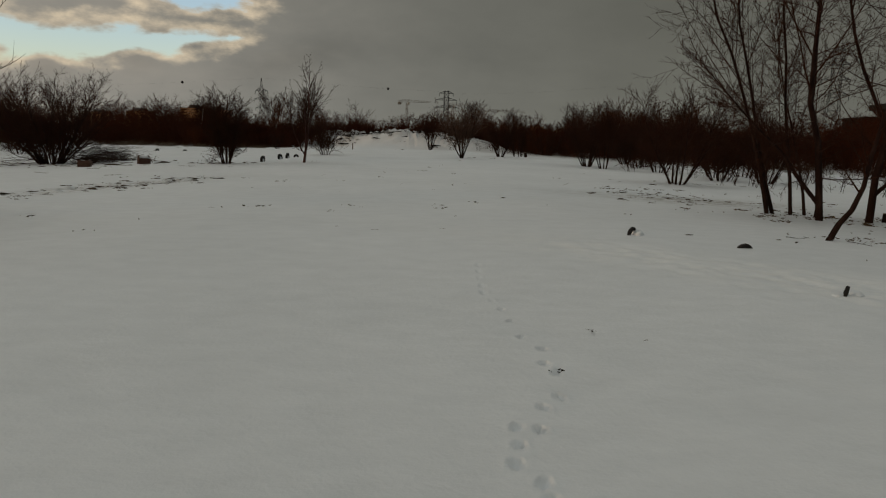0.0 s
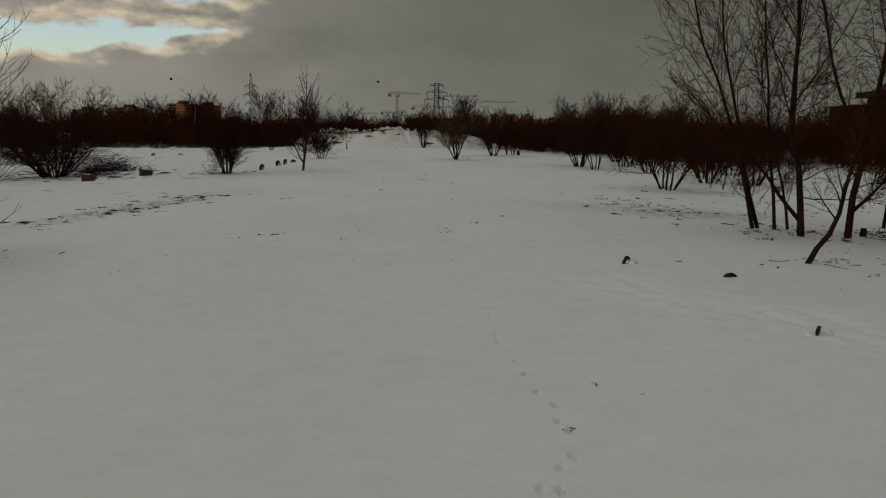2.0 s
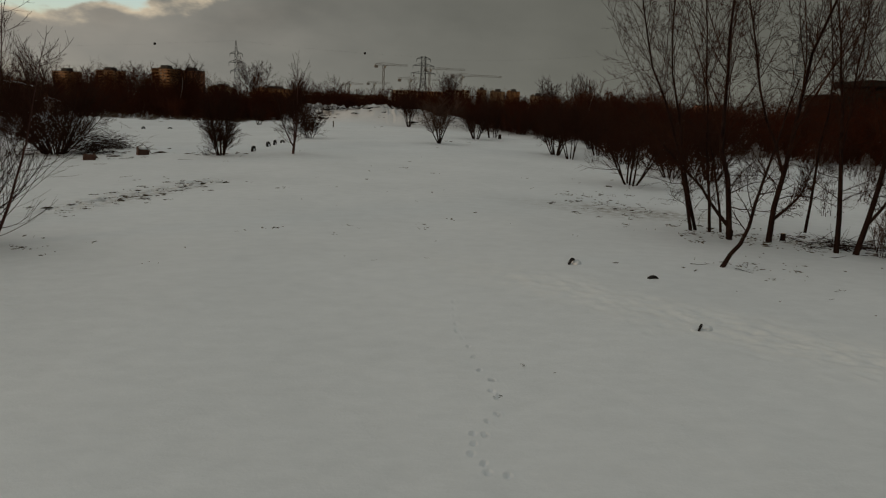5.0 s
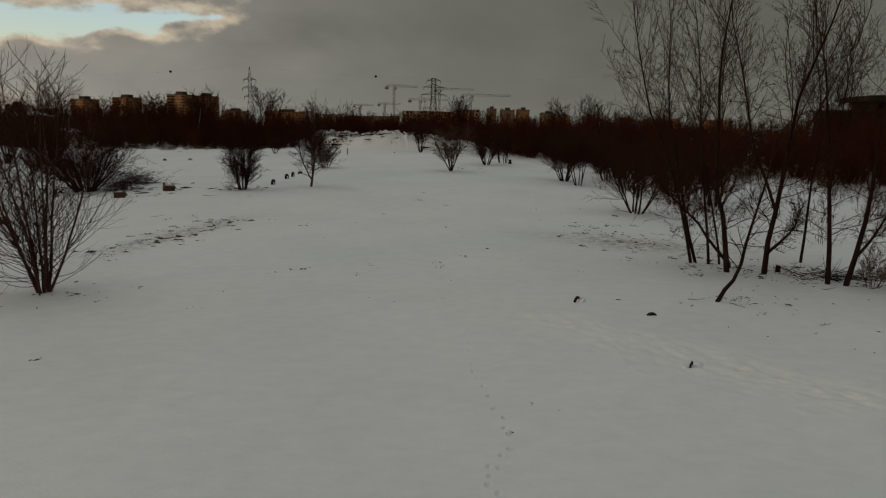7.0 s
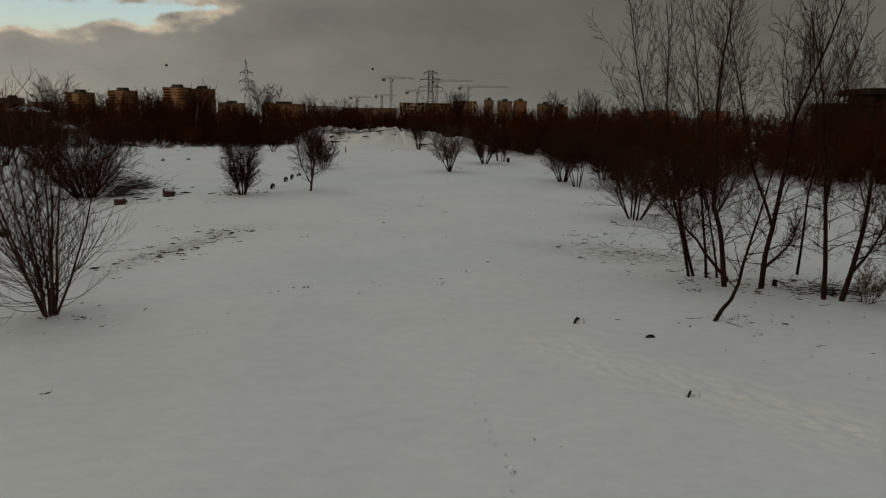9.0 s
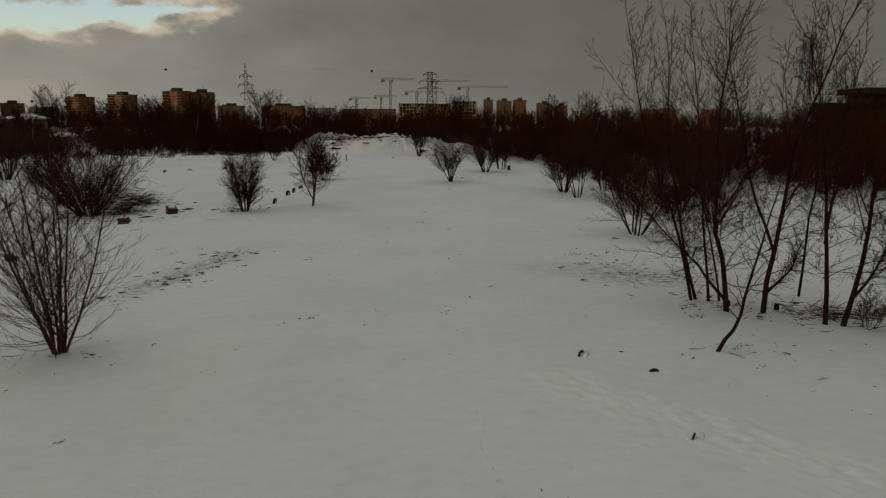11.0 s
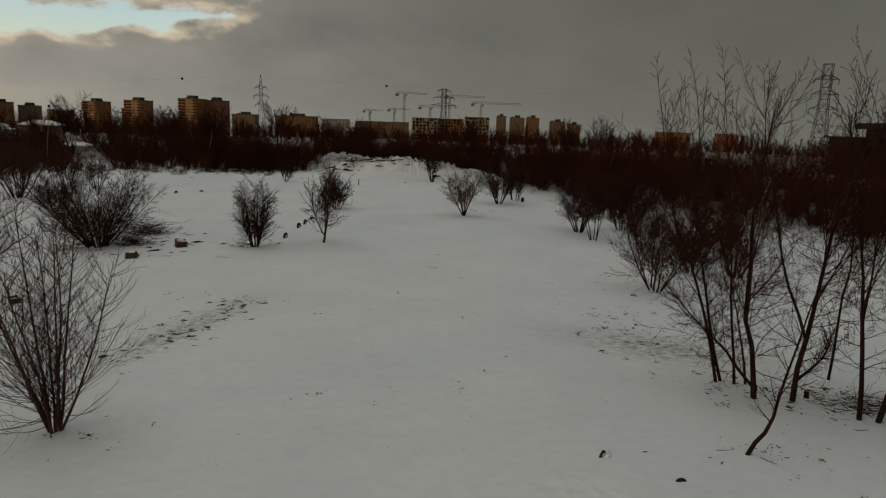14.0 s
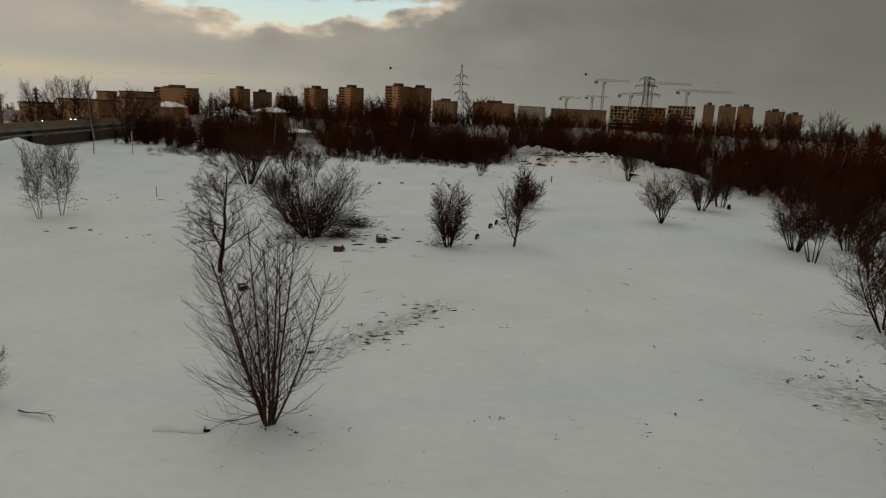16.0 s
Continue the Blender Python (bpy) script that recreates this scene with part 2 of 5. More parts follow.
PANEL_B = material("brick_red_panels", [(0.25, (0.2025, 0.0783, 0.03645)), (0.55, (0.297, 0.1215, 0.0594)), (0.8, (0.378, 0.1728, 0.0891))], 0.12, 0.85, 0.0, 1.2)
PANEL_C = material("grey_beige_panels", [(0.25, (0.14, 0.093, 0.052)), (0.55, (0.22, 0.150, 0.086)), (0.8, (0.30, 0.215, 0.132))], 0.12, 0.85, 0.0, 1.2)
PANEL_D = material("pale_plaster", [(0.25, (0.40, 0.37, 0.31)), (0.55, (0.52, 0.48, 0.41)), (0.8, (0.62, 0.58, 0.50))], 0.12, 0.85, 0.0, 1.2)
GLASS = material("window_glass", [(0.3, (0.030, 0.026, 0.022)), (0.7, (0.10, 0.078, 0.056))], 0.3, 0.4, 0.0, spread=0.5)
SHELL = material("raw_plaster_and_block", [(0.25, (0.20, 0.155, 0.105)), (0.55, (0.33, 0.265, 0.185)), (0.8, (0.45, 0.37, 0.265))], 0.25, 0.9, 0.0, 1.5)
ROOF = material("bitumen_roof", [(0.3, (0.03, 0.028, 0.026)), (0.7, (0.07, 0.066, 0.06))], 0.4, 0.9, 0.2, 5)
BROWN_WALL = material("soiled_concrete", [(0.25, (0.060, 0.040, 0.026)), (0.55, (0.125, 0.085, 0.055)), (0.8, (0.19, 0.135, 0.09))], 0.35, 0.9, 0.3, 6)
# dead grass, dark enough to carry the shade inside trampled prints
GRASS_AND_SHADE = material("dead_grass_and_print_shade", [(0.3, (0.055, 0.047, 0.040)), (0.7, (0.16, 0.135, 0.105))], 7, 0.95, 0.0, gloss=0.08)
LITTER = material("dead_grass_and_twigs", [(0.3, (0.055, 0.040, 0.028)), (0.7, (0.18, 0.13, 0.085))], 9, 0.9, 0.0, spread=0.4, gloss=0.08)
WOOD = material("weathered_wood", [(0.3, (0.06, 0.035, 0.022)), (0.7, (0.19, 0.12, 0.075))], 5, 0.85, 0.3, 40, stretch=(1, 1, 0.2))
CUT_WOOD = material("fresh_cut_wood", [(0.3, (0.30, 0.19, 0.10)), (0.7, (0.50, 0.35, 0.21))], 9, 0.8, 0.2, 60)

# ---- mesh helpers ----


def mesh(name, verts, faces, mat, smooth=False):
    me = bpy.data.meshes.new(name)
    me.from_pydata([tuple(v) for v in verts], [], [tuple(f) for f in faces])
    me.materials.append(mat)
    if smooth:
        me.shade_smooth()
    me.update()
    return me


def quads(name, verts, faces, mat, smooth=False):
    """A large mesh of quads from arrays."""
    me = bpy.data.meshes.new(name)
    verts, faces = np.asarray(verts, np.float32), np.asarray(faces, np.int32)
    # a face whose last two corners are one is a triangle
    keep = np.ones(faces.shape, bool)
    if faces.shape[1] == 4:
        keep[:, 3] = faces[:, 3] != faces[:, 2]
    count = keep.sum(1)
    start = np.r_[0, np.cumsum(count)[:-1]].astype(np.int32)
    corners = faces[keep]
    me.vertices.add(len(verts))
    me.vertices.foreach_set("co", verts.ravel())
    me.loops.add(len(corners))
    me.loops.foreach_set("vertex_index", corners)
    me.polygons.add(len(faces))
    me.polygons.foreach_set("loop_start", start)
    me.polygons.foreach_set("use_smooth", np.full(len(faces), smooth))
    me.materials.append(mat)
    me.update(calc_edges=True)
    return me


def part(name, me, parent, label="", at=None):
    ob = new(name, me)
    ob.parent = parent
    if at is not None:
        ob.matrix_basis = at
    return tagged(ob, label)


def thing(name, m, label, category, group="", kind=""):
    ob = new(name)
    ob.matrix_basis = m
    return tagged(ob, label, category, group, kind)


def from_bm(name, bm, mat, smooth=False):
    me = bpy.data.meshes.new(name)
    bm.to_mesh(me)
    bm.free()
    me.materials.append(mat)
    if smooth:
        me.shade_smooth()
    return me


def boxes(name, items, mat, bevel=0.0):
    """Boxes, each (centre, size, turn about z in degrees), joined into one part."""
    bm = bmesh.new()
    for c, s, *turn in items:
        mm = pose(*c, 0, 0, turn[0] if turn else 0) @ Matrix.Diagonal((*s, 1))
        bmesh.ops.create_cube(bm, size=1, matrix=mm)
    if bevel:
        bmesh.ops.bevel(bm, geom=bm.edges[:], offset=bevel, segments=1, affect="EDGES")
    return from_bm(name, bm, mat)


def bars(name, ends, radius, mat, sides=4):
    """Straight bars between pairs of points, joined into one part."""
    ends = np.asarray(ends, float)
    r = np.broadcast_to(np.asarray(radius, float).reshape(-1, 1), (len(ends), 2))
    v, f = tubes(ends, r, sides)
    return quads(name, v, f, mat)


def tubes(pts, rad, sides):
    """Tubes along polylines: pts (N, m, 3), rad (N, m)."""
    pts, rad = np.asarray(pts, float), np.asarray(rad, float)
    N, m, _ = pts.shape
    tan = np.gradient(pts, axis=1)
    tan /= np.linalg.norm(tan, axis=2, keepdims=True) + 1e-9
    u = np.cross(tan, np.array([0.86, 0.49, 0.13]))
    u /= np.linalg.norm(u, axis=2, keepdims=True) + 1e-9
    w = np.cross(tan, u)
    ang = np.arange(sides) * 2 * np.pi / sides
    ring = pts[:, :, None] + rad[:, :, None, None] * (u[:, :, None] * np.cos(ang)[:, None] + w[:, :, None] * np.sin(ang)[:, None])
    idx = np.arange(N * m * sides).reshape(N, m, sides)
    a, b = idx[:, :-1], idx[:, 1:]
    f = np.stack([a, np.roll(a, -1, 2), np.roll(b, -1, 2), b], -1).reshape(-1, 4)
    return ring.reshape(-1, 3), f


def spikes(pos, way, length, rad):
    """Thin three-sided twigs that run to a point."""
    pos, way = np.asarray(pos, float), np.asarray(way, float)
    way = way / (np.linalg.norm(way, axis=1, keepdims=True) + 1e-9)
    u = np.cross(way, np.array([0.31, 0.87, 0.38]))
    u /= np.linalg.norm(u, axis=1, keepdims=True) + 1e-9
    w = np.cross(way, u)
    ring = [pos + rad[:, None] * (u * math.cos(a) + w * math.sin(a)) for a in (0, 2.094, 4.189)]
    v = np.stack(ring + [pos + way * length[:, None]], 1).reshape(-1, 3)
    b = np.arange(len(pos))[:, None] * 4
    f = np.concatenate([b + np.array([[0, 1, 3, 3]]), b + np.array([[1, 2, 3, 3]]), b + np.array([[2, 0, 3, 3]])])
    return v, f


# ---- trees ----


def unit(v):
    return v / (np.linalg.norm(v, axis=-1, keepdims=True) + 1e-9)


def grow(rng, pos, way, length, rad, m, wander, lift, tip=0.3):
    """N branches of m pieces each from pos along way, bending by wander and rising by lift."""
    N = len(pos)
    pts, step = [pos], (length / m)[:, None]
    d = unit(way)
    for _ in range(m):
        d = unit(d + rng.normal(0, wander, (N, 3)) + np.array([0, 0, lift]))
        pts.append(pts[-1] + d * step)
    taper = 1 - (1 - tip) * np.linspace(0, 1, m + 1) ** 0.85
    return np.stack(pts, 1), rad[:, None] * taper


def sprout(rng, pts, rad, length, count, first, last, angle, spread, ratio, shrink, thin, least):
    """count children along each branch: where they start, their way, length and radius."""
    N, m, _ = pts.shape
    s = first + (last - first) * (np.arange(count) + rng.uniform(0, 1, (N, count))) / count
    k = np.minimum((s * (m - 1)).astype(int), m - 2)
    a = (s * (m - 1) - k)[..., None]
    i = np.arange(N)[:, None]
    pos = pts[i, k] * (1 - a) + pts[i, k + 1] * a
    r = rad[i, k] * (1 - a[..., 0]) + rad[i, k + 1] * a[..., 0]
    tan = unit(pts[i, k + 1] - pts[i, k])
    side = unit(np.cross(tan, rng.normal(0, 1, (N, count, 3))))
    th = np.radians(rng.normal(angle, spread, (N, count, 1)))
    way = tan * np.cos(th) + side * np.sin(th)
    ln = length[:, None] * ratio * (1 - shrink * (s - first) / max(last - first, 1e-3)) * rng.uniform(0.65, 1.25, (N, count))
    return pos.reshape(-1, 3), way.reshape(-1, 3), ln.ravel(), np.maximum(r * thin, least).ravel()


def bare_tree(seed, stems, height, radius, levels, curve=0.06, lift=0.05, sides=(7, 5, 3, 3), tips=0.14):
    """The branches of a bare tree or bush, level by level, as tubes. stems: list of (x, y, dx, dy, share of height);
    a sixth number makes a stem fork off the first one at that share of its length."""
    rng = np.random.default_rng(seed)
    forks, stems = [s for s in stems if len(s) > 5], [s for s in stems if len(s) == 5]
    pos = np.array([(s[0], s[1], -0.08) for s in stems], float)
    way = np.array([(s[2], s[3], 1.0) for s in stems], float)
    ln = np.array([height * s[4] for s in stems], float)
    rad = np.array([radius * (0.6 + 0.4 * s[4]) for s in stems], float)
    pts, rr = grow(rng, pos, way, ln, rad, 9 if sides[0] > 3 else 3, curve, lift, tips)
    for s in forks:
        m = s[5] * 9
        at = pts[0, int(m)] * (1 - m % 1) + pts[0, int(m) + 1] * (m % 1)
        p, r = grow(rng, at[None], np.array([(s[2], s[3], 1.0)]), np.array([height * s[4]]), rr[0, int(m):int(m) + 1] * 0.62, 9, curve, lift, tips)
        pts, rr, ln = np.concatenate([pts, p]), np.concatenate([rr, r]), np.r_[ln, height * s[4]]
    out = [[tubes(pts[k:k + 1], rr[k:k + 1], sides[0]) for k in range(len(pts))] if sides[0] > 3 else tubes(pts, rr, sides[0])]
    for i, (count, f0, f1, angle, spread, ratio, shrink, thin, least, m, wander, up) in enumerate(levels):
        pos, way, ln, rad = sprout(rng, pts, rr, ln, count, f0, f1, angle, spread, ratio, shrink, thin, least)
        if m == 0:
            out.append(spikes(pos, way + np.array([0, 0, up]), ln, rad))
            break
        pts, rr = grow(rng, pos, way, ln, rad, m, wander, up, 0.35)
        out.append(tubes(pts, rr, sides[min(i + 1, 3)]))
    return out


def bent_tree(seed, xs, zs, radius, levels):
    """A single crooked stem through given offsets, with its branches."""
    rng = np.random.default_rng(seed)
    pts = np.stack([xs, 0.08 * np.sin(np.arange(len(xs)) * 1.3), zs], 1)[None]
    rr = radius * np.linspace(1, 0.22, len(xs))[None]
    out, ln = [[tubes(pts, rr, 8)]], np.array([float(zs[-1])])
    for count, f0, f1, angle, spread, ratio, shrink, thin, least, m, wander, up in levels:
        pos, way, ln, rad = sprout(rng, pts, rr, ln, count, f0, f1, angle, spread, ratio, shrink, thin, least)
        pts, rr = grow(rng, pos, way, ln, rad, m, wander, up, 0.35)
        out.append(tubes(pts, rr, 4 if m > 3 else 3))
    return out


def join(chunks):
    vs, fs, base = [], [], 0
    for v, f in chunks:
        vs.append(v)
        fs.append(f + base)
        base += len(v)
    return np.concatenate(vs), np.concatenate(fs)


def plant(name, at, levels, bark, twig, label, category="tree", group="", split=1):
    """A tree of its own: trunk or stems, and the crown of branches and twigs."""
    x, y, *turn = at
    ob = thing(name, pose(x, y, ground(x, y), 0, 0, turn[0] if turn else 0), label, category, group)
    for v, f in levels[0]:
        part("trunk" if split == 1 else "stem", quads("trunk", v, f, bark, True), ob)
    v, f = join(levels[1:])
    part("crown", quads("crown", v, f, twig), ob)
    return ob


# ---- ground ----


def bump_at(x, y, cx, cy, sx, sy, h):
    return h * np.exp(-((x - cx) / sx) ** 2 - ((y - cy) / sy) ** 2)


def waves(x, y, s, seed):
    rng = np.random.default_rng(seed)
    z = 0
    for k in range(9):
        a, p, f = rng.uniform(0, 6.28), rng.uniform(0, 6.28), rng.uniform(0.6, 1.7) / s
        z = z + np.sin((x * np.cos(a) + y * np.sin(a)) * f * 6.28 + p)
    return z / 9


def ground_height(x, y):
    x, y = np.asarray(x, float), np.asarray(y, float)
    z = 0.007 * np.clip(y, 0, 110) - 0.022 * np.clip(np.abs(x) - 6, 0, 25)
    away = np.hypot(x, y)
    far = np.clip((away - 30) / 60, 0, 1)
    # past the town the land falls away
    z = z - 0.045 * np.clip(away - 410, 0, None)
    z = z + 0.03 * waves(x, y, 9, 1) + 0.010 * waves(x, y, 1.6, 2) + far * 0.12 * waves(x, y, 31, 3)
    rough = 1 + 0.5 * waves(x, y, 5.5, 4) + 0.35 * waves(x, y, 2.6, 5)
    heap = bump_at(x, y, -10, 140, 5.0, 4.0, 1.9) + bump_at(x, y, -2.0, 134, 6.0, 4.5, 2.5) + bump_at(x, y, 6, 130, 5.5, 4.5, 1.7) + bump_at(x, y, 13, 123, 5, 4.5, 1.0) + bump_at(x, y, -15, 150, 6, 4, 2.4)
    z = z + 3.1 * np.tanh(0.75 * heap) * (0.75 + 0.35 * rough + 0.34 * waves(x, y, 1.9, 6) + 0.2 * waves(x, y, 1.1, 7))
    z = z + (0.9 + 0.3 * rough) * (bump_at(x, y, -91, 83.5, 6.5, 7.5, 3.7) + bump_at(x, y, -88, 73, 6, 8, 2.8))
    return z


def ground(x, y):
    return float(ground_height(x, y))


def spaced(knots):
    """Grid lines: (start, end, step) stretches, then growing steps to the horizon."""
    out = [np.arange(a, b, s) for a, b, s in knots]
    out.append(np.array([knots[-1][1]]))
    return np.concatenate(out)


def reach(start, step, end, grow_by=1.16):
    v = [start]
    while v[-1] < end:
        step *= grow_by
        v.append(v[-1] + step)
    return np.array(v[1:])


PRINTS = [(1.54, 12.51, 0.075, 0.045), (1.5, 11.85, 0.07, 0.04), (1.44, 11.24, 0.075, 0.045), (1.42, 10.7, 0.07, 0.045), (1.39, 10.2, 0.075, 0.05), (1.44, 9.65, 0.075, 0.05), (1.52, 9.16, 0.08, 0.05), (1.56, 8.57, 0.08, 0.055), (1.59, 7.86, 0.085, 0.06), (1.76, 7.37, 0.09, 0.062), (1.68, 6.88, 0.09, 0.066), (1.8, 6.7, 0.07, 0.06), (1.75, 6.58, 0.09, 0.066), (1.62, 5.92, 0.09, 0.066), (1.41, 5.67, 0.088, 0.06), (1.29, 5.2, 0.088, 0.06), (1.09, 5.25, 0.088, 0.058), (1.07, 4.93, 0.088, 0.058), (0.99, 4.62, 0.1, 0.058), (1.14, 4.33, 0.097, 0.058), (1.16, 4.09, 0.097, 0.058), (1.45, 3.99, 0.097, 0.058)]


def ground_sheet():
    x0 = spaced([(-130, -30, 2.0), (-30, -17, 0.7), (-17, -10, 0.12), (-10, 0.4, 0.6), (0.4, 2.4, 0.04), (2.4, 4.0, 0.4), (4.0, 13.0, 0.10), (13.0, 17.0, 0.4), (17.0, 20.0, 0.4), (20, 60, 1.2)])
    xs = np.concatenate([-130 - reach(0, 2.0, 3500, 1.25)[::-1], x0, 60 + reach(0, 1.2, 3500, 1.25)])
    y0 = spaced([(-20, 3.4, 0.8), (3.4, 9.6, 0.05), (9.6, 16.4, 0.12), (16.4, 25, 0.4), (25, 39, 0.11), (39, 115, 1.5), (115, 158, 0.6), (158, 175, 1.2)])
    ys = np.concatenate([-20 - reach(0, 0.8, 3500, 1.25)[::-1], y0, 175 + reach(0, 0.7, 3500, 1.25)])
    X, Y = np.meshgrid(xs, ys)
    Z = ground_height(X, Y)
    rng = np.random.default_rng(5)
    # footprints pressed into the snow
    for px, py, size, depth in PRINTS:
        a = rng.uniform(-0.5, 0.5)
        u, v = (X - px) * np.cos(a) + (Y - py) * np.sin(a), -(X - px) * np.sin(a) + (Y - py) * np.cos(a)
        q = (u / (size * 0.45)) ** 2 + (v / (size * 0.75)) ** 2
        Z = Z - 1.5 * depth * np.exp(-q ** 2) + 0.25 * depth * np.exp(-((np.sqrt(q) - 1.5) / 0.35) ** 2)
    # the trampled stretch
    for _ in range(90):
        t = rng.uniform(0, 1)
        px, py = -15.4 + 4.3 * t + rng.normal(0, 0.62), 26.5 + 11 * t + rng.normal(0, 0.9)
        a = rng.normal(0.5, 0.5)
        near = (abs(X[0] - px) < 1.2), (abs(Y[:, 0] - py) < 1.2)
        box = np.ix_(near[1], near[0])
        u = (X[box] - px) * np.cos(a) + (Y[box] - py) * np.sin(a)
        v = -(X[box] - px) * np.sin(a) + (Y[box] - py) * np.cos(a)
        q = (u / 0.30) ** 2 + (v / 0.17) ** 2
        Z[box] += rng.uniform(0.05, 0.13) * (-np.exp(-q ** 2) + 0.22 * np.exp(-((np.sqrt(q) - 1.6) / 0.4) ** 2))
    # an old track, softened by new snow: long low ridges and hollows
    for _ in range(620):
        t = rng.uniform(0, 1)
        px, py = 3.9 + 7.6 * t + rng.normal(0, 0.7), 15.1 - 7.2 * t + rng.normal(0, 0.7)
        near = (abs(X[0] - px) < 1.2), (abs(Y[:, 0] - py) < 1.2)
        box = np.ix_(near[1], near[0])
        a, ln = -0.76 + rng.normal(0, 0.45), rng.uniform(0.1, 0.32)
        u = (X[box] - px) * np.cos(a) + (Y[box] - py) * np.sin(a)
        v = -(X[box] - px) * np.sin(a) + (Y[box] - py) * np.cos(a)
        Z[box] += rng.uniform(-0.030, 0.022) * np.exp(-(u / ln) ** 2 - (v / 0.10) ** 2)
    n, m = X.shape
    idx = np.arange(n * m).reshape(n, m)
    f = np.stack([idx[:-1, :-1], idx[:-1, 1:], idx[1:, 1:], idx[1:, :-1]], -1).reshape(-1, 4)
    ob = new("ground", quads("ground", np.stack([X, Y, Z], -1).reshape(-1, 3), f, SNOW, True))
    tagged(ob, "snow-covered open field with faint tracks and footprints", "snowfield", kind="structure")


ground_sheet()

# ---- thicket and far woods ----


def shrub_chunk(seed, height, stems=7, side=9, twig=10, r=0.07, fine=0.05, flat=False, lean=0.28, low=0.6, shrink=0.5):
    """A bush for the thicket. flat: stems and straight twigs alone."""
    rng = np.random.default_rng(seed)
    st = [(rng.normal(0, 0.35), rng.normal(0, 0.35), rng.normal(0, lean), rng.normal(0, lean), rng.uniform(low, 1.0)) for _ in range(stems)]
    first = (side, 0.12, 0.98, 42, 13, 0.36, shrink, 0.6, fine * 0.75, 0 if flat else 1, 0.12, 0.12 if flat else 0.05)
    return join(bare_tree(seed, st, height, r, [first] if flat else [first, (twig, 0.05, 1.0, 52, 16, 0.52, 0.35, 0.6, fine, 0, 0.1, 0.06)], sides=(3, 3, 3, 3)))


def scatter(name, places, templates, label, category, mat, rng):
    """Many bushes joined into one object."""
    vs, fs, base = [], [], 0
    for x, y, s in places:
        v, f = templates[rng.integers(len(templates))]
        a, k = rng.uniform(0, 6.28), s * rng.uniform(0.92, 1.08)
        c, sn = np.cos(a) * s, np.sin(a) * s
        w = np.stack([v[:, 0] * c - v[:, 1] * sn + x, v[:, 0] * sn + v[:, 1] * c + y, v[:, 2] * k + ground(x, y) - 0.05], 1)
        vs.append(w)
        fs.append(f + base)
        base += len(v)
    ob = new(name, quads(name, np.concatenate(vs), np.concatenate(fs), mat))
    return tagged(ob, label, category, kind="stuff")


def band(front, depth, gap, row, rng, size, ragged=0.0):
    """Places in rows behind a front line, rising and falling along it. ragged: how many are missing from the first rows."""
    out = []
    front = np.array(front, float)
    seg = np.linalg.norm(np.diff(front, axis=0), axis=1)
    cum = np.r_[0, np.cumsum(seg)]
    for j in range(int(depth / row)):
        t = rng.uniform(0, gap)
        while t < cum[-1]:
            i = min(np.searchsorted(cum, t, "right") - 1, len(seg) - 1)
            p = front[i] + (front[i + 1] - front[i]) * (t - cum[i]) / seg[i]
            d = (front[i + 1] - front[i]) / seg[i]
            nrm = np.array([-d[1], d[0]])
            q = p + nrm * (j * row + rng.normal(0, row * 0.5) + (2.5 * math.sin(t * 0.31) + 1.5 * math.sin(t * 0.83) if j < 2 else 0)) + d * rng.normal(0, gap * 0.3)
            swell = 1 + 0.20 * math.sin(t * 0.13 + j * 0.7) + 0.12 * math.sin(t * 0.37 + j * 1.9)
            if rng.random() > ragged * (1 - j / 3):
                out.append((q[0], q[1], size * swell * rng.uniform(0.78, 1.2) * (0.8 if j == 0 else 1.0)))
            t += gap * rng.uniform(0.6, 1.4)
    return out


def cleared(places):
    """Leaves out the snowy way that runs through the thicket to the hut."""
    out = []
    for x, y, s in places:
        along = ((x + 66) * -0.49 + (y - 140) * 0.87)
        aside = abs((x + 66) * 0.87 + (y - 140) * 0.49)
        if aside > (4.0 if along > 0 else 2.6) or along > 60 or along < -20:
            out.append((x, y, s))
    return out


WOODS = np.random.default_rng(11)
LOW = [shrub_chunk(100 + i, 7.8, 7, 11, 6, fine=0.047, lean=0.36, low=0.72, shrink=0.25) for i in range(6)]
WISPY = [shrub_chunk(110 + i, 9.6, 3, 13, 7, 0.06, 0.026, lean=0.14) for i in range(5)]
HIGH = [shrub_chunk(120 + i, 10.0, 5, 10, 6, 0.085, 0.048, lean=0.26, low=0.8, shrink=0.15) for i in range(5)]
LEFT_FRONT = [(-124, 152), (-110, 136), (-97, 136), (-84, 128), (-68, 137), (-53, 140), (-39, 138), (-27, 137), (-19, 152), (-6, 154), (4, 150)]
RIGHT_FRONT = [(2, 150), (12, 138), (21, 124), (30, 110), (38, 96), (45, 86), (52, 74), (60, 58), (70, 36), (82, 12)]
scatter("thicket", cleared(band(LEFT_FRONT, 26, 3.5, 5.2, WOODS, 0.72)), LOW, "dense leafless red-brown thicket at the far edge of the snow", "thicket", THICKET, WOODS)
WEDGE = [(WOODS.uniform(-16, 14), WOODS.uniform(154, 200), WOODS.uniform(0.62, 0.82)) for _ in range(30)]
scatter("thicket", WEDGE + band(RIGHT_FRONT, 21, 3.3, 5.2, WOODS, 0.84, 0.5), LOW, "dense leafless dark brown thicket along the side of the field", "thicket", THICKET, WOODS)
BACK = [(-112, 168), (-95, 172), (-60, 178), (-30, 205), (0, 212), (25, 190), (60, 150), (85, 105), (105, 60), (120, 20)]
